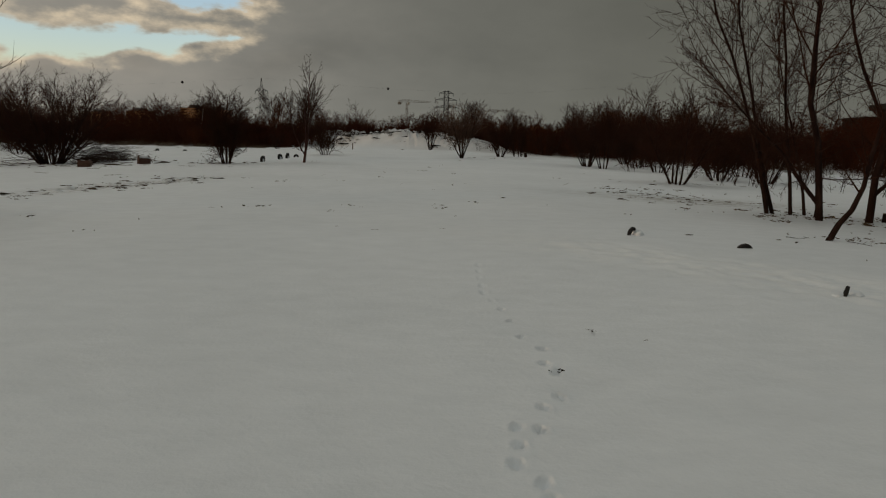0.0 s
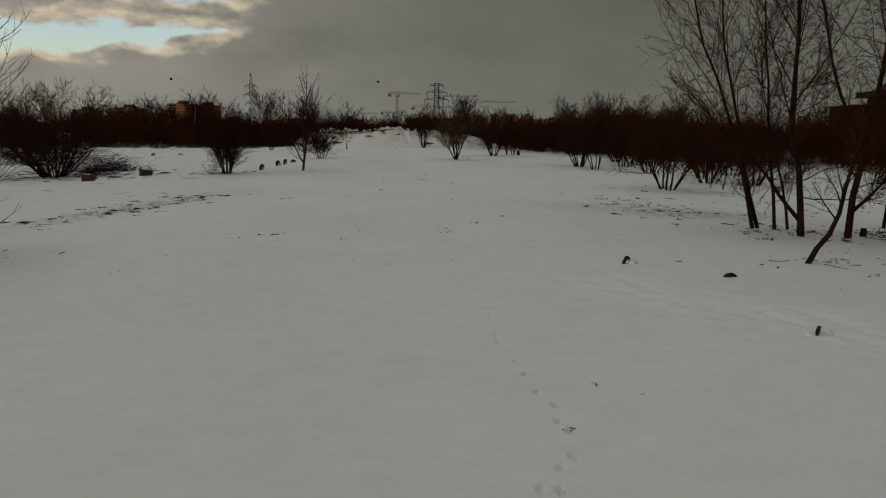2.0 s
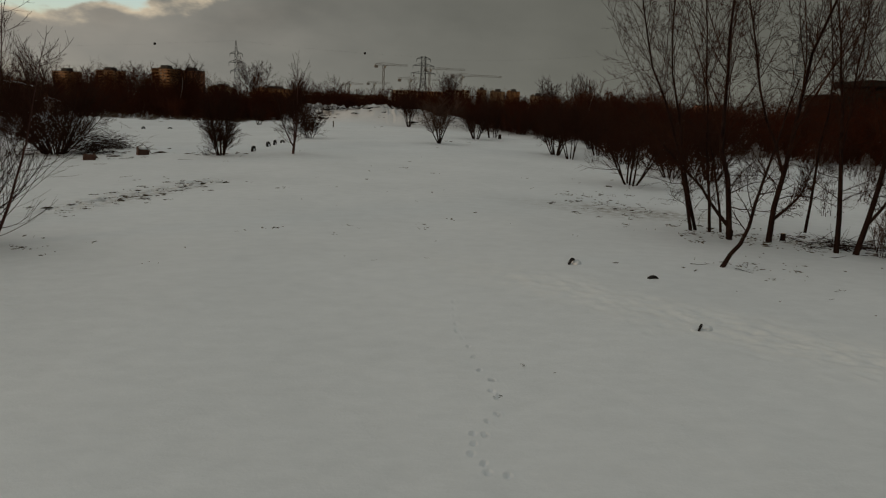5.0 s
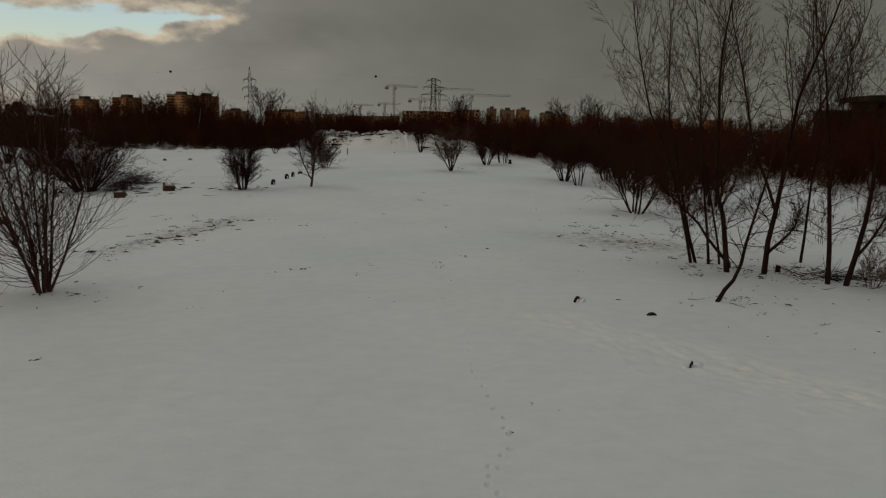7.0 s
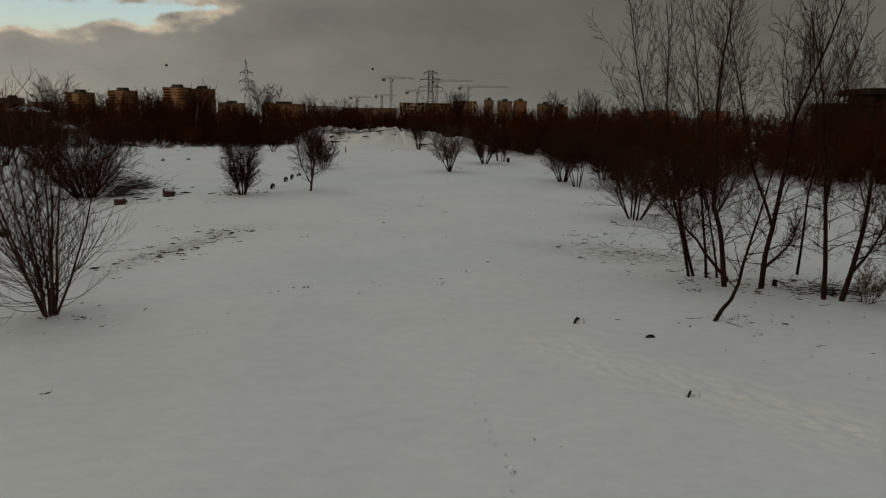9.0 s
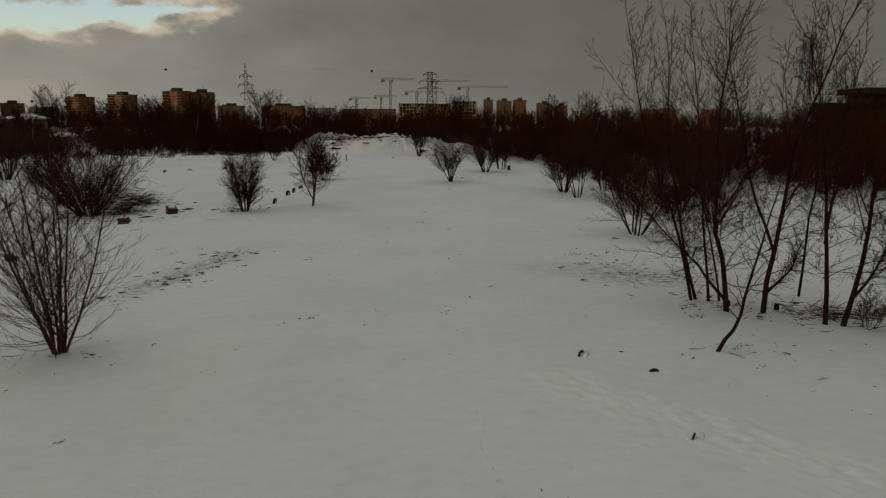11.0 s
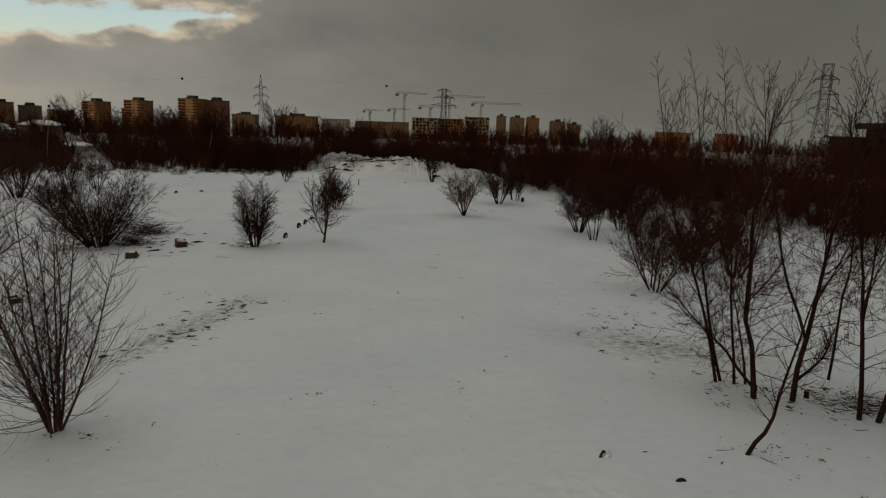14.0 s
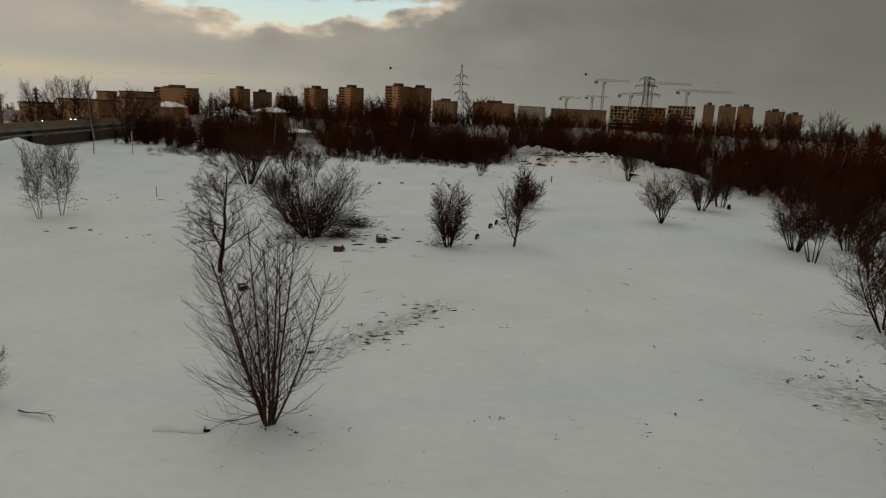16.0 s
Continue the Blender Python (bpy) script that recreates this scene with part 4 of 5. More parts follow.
block("apartment_block", -22, 700, 56, 14, 10, 4, 15, PANEL_C, "long low beige block of flats", 0, cap=False)
block("apartment_tower", 103, 694, 10, 11, 19.5, 10, 4, PANEL_C, "slim grey-beige tower block", -6)
block("apartment_tower", 120, 694, 15, 14, 18.5, 8, 5, PANEL_C, "grey-brown tower block with flat roof", -6)
block("apartment_tower", 136, 690, 13, 14, 19, 8, 5, PANEL_A, "sunlit ochre tower block", -6)
block("apartment_tower", 163, 694, 16, 14, 15.8, 8, 5, PANEL_C, "grey tower block with flat roof", -10)
block("apartment_tower", 181, 694, 13, 14, 13.5, 7, 5, PANEL_A, "ochre tower block half hidden by trees", -10)
block("apartment_block", -112, 696, 42, 14, 13, 5, 12, PANEL_A, "ochre block of flats rising over the bare woods", -8)
block("apartment_block", -163, 690, 24, 12, 13, 5, 7, PANEL_C, "beige block of flats low behind the woods", -10)
block("apartment_block", -395, 557, 40, 14, 15.2, 6, 12, PANEL_A, "long ochre block of flats", -6, balconies=True)
block("apartment_block", -211, 207, 9, 8, 6.5, 3, 3, PANEL_A, "low ochre block of flats beyond the road", -4, cap=False)
block("apartment_block", -187, 205, 18, 10, 8.5, 4, 6, PANEL_A, "ochre block of flats with few windows beyond the road", -5, cap=False)
block("apartment_tower", -214.5, 250, 5.5, 6, 11.4, 4, 2, PANEL_B, "narrow dark brown block beyond the road", -3, cap=False)
block("apartment_block", -211, 265, 14, 9, 11.7, 5, 5, PANEL_A, "long ochre block of flats with a flat roof", -4, cap=False)
block("apartment_block", 175, 420, 22, 12, 9.5, 4, 7, PANEL_A, "sunlit ochre block behind bare trees", -20, cap=False)
block("apartment_block", 212, 420, 14, 12, 9.5, 4, 5, PANEL_B, "red-brown block behind bare trees", -20, cap=False)
block("apartment_block", -160, 198, 11, 9, 10.0, 4, 4, PANEL_A, "tan block of flats with a blank wall", -3, cap=False)
for i, (x, y, h) in enumerate([(-113, 136, 13.5), (-136, 133, 13), (-137.5, 142, 14.5), (-139, 124, 11), (-141, 152, 15), (-112, 141, 12)]):
    plant("tree", (x, y), bush(70 + i, 5, h * 1.05, 0.12, 0.26, 0.2, 1.7, 0.8, 0.02, 0.03, 0.3, 0.30, 0.45), BARK, TWIG, "slender upright bare tree by the elevated road", group="trees by the elevated road")

# ---- pylons, cables, cranes ----


def lattice(levels, cross):
    """Bars of a tapering square tower. levels: (z, half width); cross: bracing in each panel."""
    out = []
    for (z0, a), (z1, b) in zip(levels[:-1], levels[1:]):
        lo = [(-a, -a, z0), (a, -a, z0), (a, a, z0), (-a, a, z0)]
        hi = [(-b, -b, z1), (b, -b, z1), (b, b, z1), (-b, b, z1)]
        for k in range(4):
            out.append((lo[k], hi[k]))
            out.append((hi[k], hi[(k + 1) % 4]))
            if cross:
                out.append((lo[k], hi[(k + 1) % 4]))
                out.append((lo[(k + 1) % 4], hi[k]))
    return out


def pylon(x, y, h, turn, arms, foot, neck, label, bar=0.10, flat=False):
    ob = thing("pylon", pose(x, y, ground(x, y) - 0.3, 0, 0, turn), label, "pylon", "power line pylons")
    zs = np.linspace(0, 1, 9) ** 0.85
    lev = [(z * h, foot + (neck - foot) * min(1, z / 0.6) + (0 if flat else -neck * 0.9 * max(0, (z - 0.8) / 0.2))) for z in zs]
    part("tower", bars("tower", lattice(lev, True), bar, STEEL), ob)
    for z, w in arms:
        ends, n = [], neck
        for s in (-1, 1):
            tip = (s * w, 0, z * h)
            for yy in (-n, n):
                ends += [((s * n * 0.5, yy, z * h), tip), ((s * n * 0.5, yy, z * h + 1.5), tip)]
            for k in (0.35, 0.65):
                ends.append(((s * w * k, 0, z * h), (s * w * k, 0, z * h + 1.5 * (1 - k))))
        arm = part("crossarm", bars("crossarm", ends, bar * 1.15, STEEL), ob)
        for s in (-1, 1):
            part("insulator", bars("insulator", [((s * w * 0.98, 0, z * h), (s * w * 0.98, 0, z * h - 1.7))], 0.12, STEEL, 6), arm)
    return ob


pylon(-81.7, 385, 35.0, 12, [(0.80, 3.4), (0.665, 4.2), (0.53, 3.4)], 2.9, 0.9, "narrow lattice pylon with a pointed top")
pylon(23.4, 395, 31.0, 8, [(0.965, 4.2), (0.84, 6.4), (0.70, 7.4)], 3.4, 1.3, "broad lattice pylon with three pairs of arms", flat=True)
pylon(140.5, 214.0, 35.0, -20, [(0.86, 3.8), (0.72, 4.2), (0.58, 4.4)], 3.0, 1.4, "grey lattice pylon rising behind the roadside trees", 0.085, flat=True)
pylon(-414, 420, 20.0, 20, [(0.85, 2.4), (0.70, 3.6), (0.55, 2.8)], 1.7, 0.5, "distant lattice pylon beyond the road", 0.2)


def span(a, b, sag, n=14):
    t = np.linspace(0, 1, n)[:, None]
    p = np.array(a) * (1 - t) + np.array(b) * t
    p[:, 2] -= 4 * sag * (t * (1 - t))[:, 0]
    return p


def power_line(ends, sag, balls, label):
    ob = thing("power_cable", pose(0, 0, 0), label, "cable")
    p = span(*ends, sag)
    v, f = tubes(p[None], np.full((1, len(p)), 0.010), 4)
    part("cable", quads("cable", v, f, STEEL), ob)
    for t in balls:
        q = np.array(ends[0]) * (1 - t) + np.array(ends[1]) * t
        q[2] -= 4 * sag * t * (1 - t)
        bm = bmesh.new()
        bmesh.ops.create_uvsphere(bm, u_segments=12, v_segments=8, radius=0.72)
        part("marker_ball", from_bm("marker_ball", bm, RUBBER, True), ob, "dark aircraft warning ball", pose(*q))
    return ob


power_line(((-330, 360, 22), (-81.7, 385, 35)), 3.0, (0.83,), "thin overhead cable with a dark warning ball")
power_line(((-330, 372, 13), (-81.7, 385, 18)), 2.0, (0.54,), "low overhead cable with a dark warning ball")
power_line(((-81.7, 385, 35), (23.4, 395, 31)), 0.9, (0.675,), "thin overhead cable between two pylons")
power_line(((23.4, 395, 29.8), (140.5, 214.0, 33)), 4.0, (), "thin overhead cable sagging between pylons")


def crane(x, y, h, jib, back, turn, label, w=0.9):
    ob = thing("tower_crane", pose(x, y, 0, 0, 0, turn), label, "crane", "tower cranes")
    n = max(4, int(h / 5))
    part("mast", bars("mast", lattice([(-18 + (h + 18) * k / n, w) for k in range(n + 1)], True), 0.10, CRANE_PAINT), ob)
    k = np.linspace(-back, jib, 13)
    ends = []
    for a, b in zip(k[:-1], k[1:]):
        ends += [((a, -0.7, h), (b, -0.7, h)), ((a, 0.7, h), (b, 0.7, h)), ((a, 0, h + 1.3), (b, 0, h + 1.3)), ((a, -0.7, h), (b, 0, h + 1.3)), ((a, 0.7, h), (b, 0, h + 1.3))]
    part("jib", bars("jib", ends, 0.09, CRANE_PAINT), ob)
    part("apex", bars("apex", [((0, -0.7, h), (0, 0, h + 2.4)), ((0, 0.7, h), (0, 0, h + 2.4)), ((0, 0, h + 2.4), (jib * 0.6, 0, h + 1.3)), ((0, 0, h + 2.4), (-back * 0.9, 0, h + 1.3))], 0.08, CRANE_PAINT), ob)
    part("counterweight", boxes("counterweight", [((-back + 1.5, 0, h - 1.0), (3, 1.6, 2.4))], CONCRETE, 0.1), ob)
    part("cab", boxes("cab", [((1.4, 1.2, h - 1.2), (1.6, 1.5, 2.0))], PANEL_D, 0.1), ob)
    return ob


crane(0.4, 595, 35.5, 21, 8, 4, "tower crane with a long jib above the town")
crane(69.3, 595, 29, 36, 9, -4, "tower crane beside an unfinished building")
crane(24.5, 616, 25, 26, 11, 2, "low tower crane between unfinished buildings")
crane(44, 640, 36, 34, 5, 0, "tower crane behind a pylon")
crane(-10, 760, 24, 18, 8, 10, "small far tower crane")
crane(-38, 760, 22, 16, 8, -8, "small far tower crane over roofs")

# ---- unfinished buildings and the dark ruin ----


def frame_building(name, x, y, w, d, h, storeys, bays, mat, label, turn=0, infill=0.5, seed=1, base=-2.0):
    """A concrete frame: floor slabs, columns and some walled bays, the rest open."""
    rng = random.Random(seed)
    ob = thing(name, pose(x, y, 0, 0, 0, turn), label, "building")
    sh, bw = (h - base) / storeys, w / bays
    part("foundation", boxes("foundation", [((0, d * 0.55, base - 6.0), (w * 0.94, d * 0.8, 12.0))], DARK_CONCRETE), ob)
    part("core", boxes("core", [((0, d * 0.55, (h + base) / 2), (w * 0.96, d * 0.8, h - base - 0.4))], DARK_CONCRETE), ob)
    for j in range(storeys + 1):
        part("floor_slab", boxes("floor_slab", [((0, d / 2, base + j * sh), (w, d + 0.6, 0.45))], mat), ob)
    col = boxes("column", [((0, 0, 0), (0.6, 0.6, sh - 0.46))], mat)
    wall = boxes("wall_panel", [((0, 0, 0), (bw * 0.55, 0.25, sh - 0.46))], mat)
    para = boxes("parapet", [((0, 0, 0), (bw - 0.65, 0.25, sh * 0.33))], mat)
    for j in range(storeys):
        z = base + (j + 0.5) * sh
        if z < 1:
            continue
        for i in range(bays + 1):
            part("column", col, ob, at=pose(-w / 2 + i * bw * 0.995 + 0.1, 0.3, z))
        for i in range(bays):
            xx = -w / 2 + (i + 0.5) * bw
            if rng.random() < infill:
                part("wall_panel", wall, ob, at=pose(xx + rng.choice((-0.2, 0.2)) * bw, 0.25, z))
            elif rng.random() < 0.6:
                part("parapet", para, ob, at=pose(xx, 0.25, z - sh * 0.3))
    return ob


frame_building("unfinished_building", 19.5, 616, 23.5, 14, 15.2, 6, 7, SHELL, "unfinished beige apartment frame with open floors", -8, 0.3, 3)
frame_building("unfinished_building", 44, 622, 24, 14, 15.0, 6, 8, PANEL_A, "unfinished ochre apartment frame with open floors", -8, 0.4, 4)
frame_building("unfinished_building", 68.5, 615, 22.5, 14, 17.2, 6, 7, SHELL, "unfinished beige building with rows of dark openings", -8, 0.3, 5)
ruin = frame_building("concrete_ruin", 147, 168, 50, 16, 11.2, 5, 14, DARK_CONCRETE, "dark abandoned concrete building with an overhanging flat roof", -12, 0.55, 6)
part("canopy_roof", boxes("canopy_roof", [((6, 6, 14.6), (46, 20, 1.7))], DARK_CONCRETE, 0.15), ruin, "dark overhanging roof slab")
part("attic_wall", boxes("attic_wall", [((6, 8, 12.5), (40, 14, 2.6))], DARK_CONCRETE), ruin)
for i in range(6):
    part("roof_post", boxes("roof_post", [((-14 + i * 7, 0.0, 12.5), (0.8, 0.8, 2.6))], DARK_CONCRETE), ruin)


def house(x, y, w, d, wall_h, roof_h, turn, wall, label, base=-1.0):
    """A house with a snowy hipped roof, windows and a chimney."""
    ob = thing("house", pose(x, y, 0, 0, 0, turn), label, "house", "houses among trees")
    part("wall", boxes("wall", [((0, d / 2, (wall_h + base) / 2), (w, d, wall_h - base))], wall), ob)
    e, r = 0.7, w * 0.25
    v = [(-w / 2 - e, -e, wall_h), (w / 2 + e, -e, wall_h), (w / 2 + e, d + e, wall_h), (-w / 2 - e, d + e, wall_h), (-r, d / 2, wall_h + roof_h), (r, d / 2, wall_h + roof_h)]
    v += [(a, b, c - 0.3) for a, b, c in v[:4]]
    f = [(0, 1, 5, 4), (1, 2, 5), (2, 3, 4, 5), (3, 0, 4), (6, 7, 1, 0), (7, 8, 2, 1), (8, 9, 3, 2), (9, 6, 0, 3), (9, 8, 7, 6)]
    roof = part("roof", mesh("roof", v, f, SNOW), ob, "snow-covered roof")
    part("chimney", boxes("chimney", [((r * 0.6, d / 2, wall_h + roof_h), (0.9, 0.9, 1.8))], PANEL_B), roof)
    n = max(2, int(w / 3))
    pane = boxes("pane", [((0, 0, 0), (1.3, 0.14, 1.4))], GLASS)
    z = wall_h - 1.4
    while z > 0.8:
        for i in range(n):
            part("window", pane, ob, at=pose(-w / 2 + (i + 0.5) * w / n, -0.03, z))
        z -= 3.0
    return ob


house(-139, 256, 11, 9, 6.2, 1.6, 0, PANEL_C, "beige two-storey house with a snowy hipped roof")
house(-159, 258, 8, 9, 5.2, 1.7, 4, PANEL_C, "beige house with a snowy roof beyond the thicket")
house(-171, 232, 8, 8, 7.0, 1.8, 0, PANEL_A, "ochre house with a snowy roof beside a taller block")
house(-147, 238, 9, 8, 4.6, 1.7, -6, PANEL_D, "small pale house with a snowy roof among bare trees")
hut = house(-94.5, 191, 5.5, 4.5, 2.1, 0.9, 8, PANEL_D, "small pale hut with a snowy roof and a dark gate")
part("gate", boxes("gate", [((-1.2, -0.1, 1.0), (2.0, 0.12, 1.9))], ROOF), hut)

# ---- the road on its embankment wall ----


def elevated_road(a, b, label):
    a, b = Vector(a), Vector(b)
    ln, turn = (b - a).length, math.degrees(math.atan2(b.y - a.y, b.x - a.x))
    ob = thing("elevated_road", pose(a.x, a.y, 1.5, 0, 0, turn), label, "road bridge", kind="structure")
    part("deck", boxes("deck", [((ln / 2, 5.5, 2.75), (ln, 11.0, 0.7))], CONCRETE), ob)
    part("retaining_wall", boxes("retaining_wall", [((ln / 2, 2.0, -0.3), (ln, 1.0, 5.4))], BROWN_WALL), ob)
    n = int(ln / 5)
    panel = boxes("parapet_panel", [((0, 0, 0), (4.94, 0.22, 1.25))], PANEL_C, 0.02)
    sill = boxes("kerb_beam", [((0, 0, 0), (4.96, 0.5, 0.35))], CONCRETE, 0.02)
    for i in range(n):
        part("parapet_panel", panel, ob, at=pose((i + 0.5) * 5, 0.1, 3.62))
        part("kerb_beam", sill, ob, at=pose((i + 0.5) * 5, -0.3, 1.55))
    for i in range(0, n, 5):
        part("pier", boxes("pier", [((i * 5 + 2.5, 0.6, 0.2), (0.7, 0.7, 4.4))], DARK_CONCRETE), ob)
    return ob


elevated_road((-112, 87, 0), (-135, 186, 0), "elevated road with a pale concrete parapet")


def car(x, y, z, turn, mat, label):
    ob = thing("car", pose(x, y, z, 0, 0, turn), label, "car", "cars on the road")
    bm = bmesh.new()
    prof = [(-2.1, 0.35), (2.1, 0.35), (2.15, 0.75), (1.2, 0.92), (0.55, 1.42), (-1.1, 1.45), (-1.9, 0.98), (-2.15, 0.8)]
    lo = [bm.verts.new((px, -0.85, pz)) for px, pz in prof]
    hi = [bm.verts.new((px, 0.85, pz)) for px, pz in prof]
    bm.faces.new(lo[::-1]), bm.faces.new(hi)
    for i in range(len(prof)):
        bm.faces.new((lo[i], lo[(i + 1) % len(prof)], hi[(i + 1) % len(prof)], hi[i]))
    bmesh.ops.bevel(bm, geom=bm.edges[:], offset=0.06, segments=1, affect="EDGES")
    bmesh.ops.recalc_face_normals(bm, faces=bm.faces[:])
    part("body", from_bm("body", bm, mat), ob)
    part("side_window", boxes("side_window", [((-0.35, 0, 1.18), (1.5, 1.74, 0.36))], GLASS, 0.04), ob)
    for sx in (-1.3, 1.3):
        for sy in (-0.8, 0.8):
            bm = bmesh.new()
            bmesh.ops.create_cone(bm, cap_ends=True, segments=14, radius1=0.33, radius2=0.33, depth=0.22, matrix=pose(sx, sy, 0.33, 90))
            part("wheel", from_bm("wheel", bm, RUBBER), ob)
    return ob


LAMP = bpy.data.materials.new("headlight")
LAMP.use_nodes = True
LAMP.node_tree.nodes["Principled BSDF"].inputs["Emission Color"].default_value = (1.0, 0.86, 0.6, 1)
LAMP.node_tree.nodes["Principled BSDF"].inputs["Emission Strength"].default_value = 6.0
for x, y, m, lab in [(-126, 127, RUBBER, "dark car on the elevated road with lit headlights"), (-121.5, 107, PANEL_D, "pale car on the elevated road"), (-130, 140, ROOF, "dark grey car on the elevated road")]:
    c = car(x, y, 4.62, -77, m, lab)
    for sy in (-0.55, 0.55):
        part("headlight", boxes("headlight", [((2.14, sy, 0.7), (0.06, 0.3, 0.18))], LAMP), c, "lit headlight")


def mast(x, y, h, r, mat, label, name="mast"):
    ob = thing(name, pose(x, y, ground(x, y) - 0.2), label, "post")
    bm = bmesh.new()
    bmesh.ops.create_cone(bm, cap_ends=True, segments=16, radius1=r, radius2=r * 0.85, depth=h, matrix=pose(0, 0, h / 2))
    part("shaft", from_bm("shaft", bm, mat, True), ob)
    part("collar", boxes("collar", [((0, 0, h - 0.1), (r * 2.1, r * 2.1, 0.3))], mat, 0.05), ob)
    return ob


mast(-134.6, 121.2, 17.5, 1.1, PANEL_B, "tall pinkish brick chimney beyond the road", "chimney_stack")
mast(-95, 115, 4.8, 0.10, PANEL_D, "slim pale post by the thicket", "post")
mast(-57.0, 70.5, 1.4, 0.05, WOOD, "thin wooden stake in the snow", "stake")
mast(-8.6, 109.2, 1.2, 0.09, WOOD, "short dark stake in the snow", "stake")

# ---- tyres, stumps and fallen wood on the snow ----


def tyre_mesh(radius=0.34, width=0.105, n=30):
    """A tyre with a flat tread, rounded shoulders and an open middle."""
    prof = [(0.55, -0.75), (0.80, -1.0), (0.96, -0.92), (1.0, -0.55), (0.985, 0.0), (1.0, 0.55), (0.96, 0.92), (0.80, 1.0), (0.55, 0.75), (0.62, 0.6), (0.78, 0.78), (0.88, 0.0), (0.78, -0.78), (0.62, -0.6)]
    v, f = [], []
    for i in range(n):
        a = 2 * math.pi * i / n
        lug = 1.012 if i % 2 else 0.988
        for k, (r, w) in enumerate(prof):
            rr = radius * r * (lug if 2 <= k <= 6 else 1)
            v.append((rr * math.cos(a), width * w, rr * math.sin(a)))
    m = len(prof)
    for i in range(n):
        for k in range(m):
            f.append((i * m + k, i * m + (k + 1) % m, ((i + 1) % n) * m + (k + 1) % m, ((i + 1) % n) * m + k))
    return mesh("casing", v, f, RUBBER, True)


def lump(name, size, seed, mat=SNOW, rough=0.22, sub=3):
    """A rounded, uneven lump, flattened below."""
    bm = bmesh.new()
    bmesh.ops.create_icosphere(bm, subdivisions=sub, radius=1)
    rng = random.Random(seed)
    off = Vector((rng.uniform(-9, 9), rng.uniform(-9, 9), rng.uniform(-9, 9)))
    for q in bm.verts:
        k = 1 + rough * noise.noise(q.co * 1.7 + off) + rough * 0.5 * noise.noise(q.co * 4.1 + off)
        q.co = Vector((q.co.x * size[0] * k, q.co.y * size[1] * k, max(q.co.z, -0.35) * size[2] * k))
    return from_bm(name, bm, mat, True)


TYRE = tyre_mesh()
THIN_TYRE = tyre_mesh(0.36, 0.075)


def buried_tyre(x, y, turn, sunk, lean, label, snow=(), me=TYRE, scale=1.0):
    ob = thing("tyre", pose(x, y, ground(x, y), 0, 0, turn), label, "tyre", "half-buried tyres")
    part("casing", me, ob, at=pose(0, 0, 0.34 * scale - sunk, lean) @ Matrix.Diagonal((scale, scale, scale, 1)))
    for i, (sx, sy, sz, size) in enumerate(snow):
        part("snow_cap", lump("snow_cap", size, i + int(abs(x) * 10)), ob, "clump of snow", pose(sx, sy, sz))
    return ob


buried_tyre(6.1, 16.9, 48, 0.20, 8, "black tyre standing half sunk in the snow and packed with snow", [(0.24, -0.06, 0.0, (0.22, 0.14, 0.13)), (0.1, -0.16, -0.01, (0.18, 0.13, 0.10))], THIN_TYRE, 0.58)
buried_tyre(8.35, 15.3, 6, 0.345, 10, "black tyre with only its top showing above the snow", (), THIN_TYRE, 0.65)
buried_tyre(7.55, 10.4, 56, 0.125, 12, "torn black tyre edge beside a clump of snow", [(0.28, -0.14, -0.02, (0.20, 0.14, 0.06)), (-0.12, 0.12, -0.03, (0.12, 0.10, 0.05))], THIN_TYRE, 0.40)
buried_tyre(-12.5, 59.2, 80, 0.20, 6, "black tyre standing upright in the snow with a snow-filled middle", [(0.1, 0, 0.08, (0.12, 0.1, 0.2))], scale=1.05)
buried_tyre(-12.1, 65.2, 75, 0.20, -5, "black tyre standing upright in a row with others", [(0.1, 0, 0.08, (0.12, 0.1, 0.2))], scale=1.05)
buried_tyre(-11.8, 67.5, 84, 0.18, 5, "black tyre standing upright in a row beside a small tree", [(0.1, 0, 0.08, (0.12, 0.1, 0.2))], scale=1.05)
buried_tyre(-11.5, 71.0, 60, 0.36, 0, "black tyre sunk deep at the end of a row", (), scale=1.0)
buried_tyre(-26.7, 98.5, 5, 0.31, 0, "black tyre arching out of the snow", (), THIN_TYRE, scale=0.9)
buried_tyre(-32.0, 98.5, 0, 0.42, 0, "tyre almost covered by snow", (), THIN_TYRE, 0.95)
buried_tyre(-24.1, 98.5, 8, 0.40, 0, "tyre mostly covered by snow", (), THIN_TYRE, 0.95)
buried_tyre(-35.0, 96, 70, 0.25, 5, "black tyre standing on the far snow", (), scale=0.9)



def crate(x, y, turn, s, label, seed, heap=0.5):
    """A broken rusty box: four uneven side plates, a torn flap and snow inside."""
    rng = random.Random(seed)
    ob = thing("rusty_box", pose(x, y, ground(x, y) - 0.05, rng.uniform(-6, 6), rng.uniform(-6, 6), turn), label, "metal box", "rusty boxes")
    for i in range(4):
        h = s * rng.uniform(0.6, 0.95)
        a = math.radians(90 * i)
        part("side_plate", boxes("side_plate", [((0, 0, h / 2), (s * 1.15, 0.05, h))], RUST, 0.012), ob, at=pose(math.sin(a) * s * 0.55, -math.cos(a) * s * 0.55, 0, rng.uniform(-7, 7), 0, 90 * i))
    part("flap", boxes("flap", [((0, -0.2, 0), (s * 0.7, s * 0.5, 0.04))], RUST, 0.01), ob, at=pose(s * 0.5, -s * 0.3, s * 0.75, 55, 10, 70))
    part("snow_cap", lump("snow_cap", (s * 0.5, s * 0.5, s * 0.24), seed), ob, "snow heaped inside the box", pose(0, 0, s * heap))
    return ob


crate(-23.6, 50.3, 15, 0.72, "rusty brown open box half full of snow", 3)
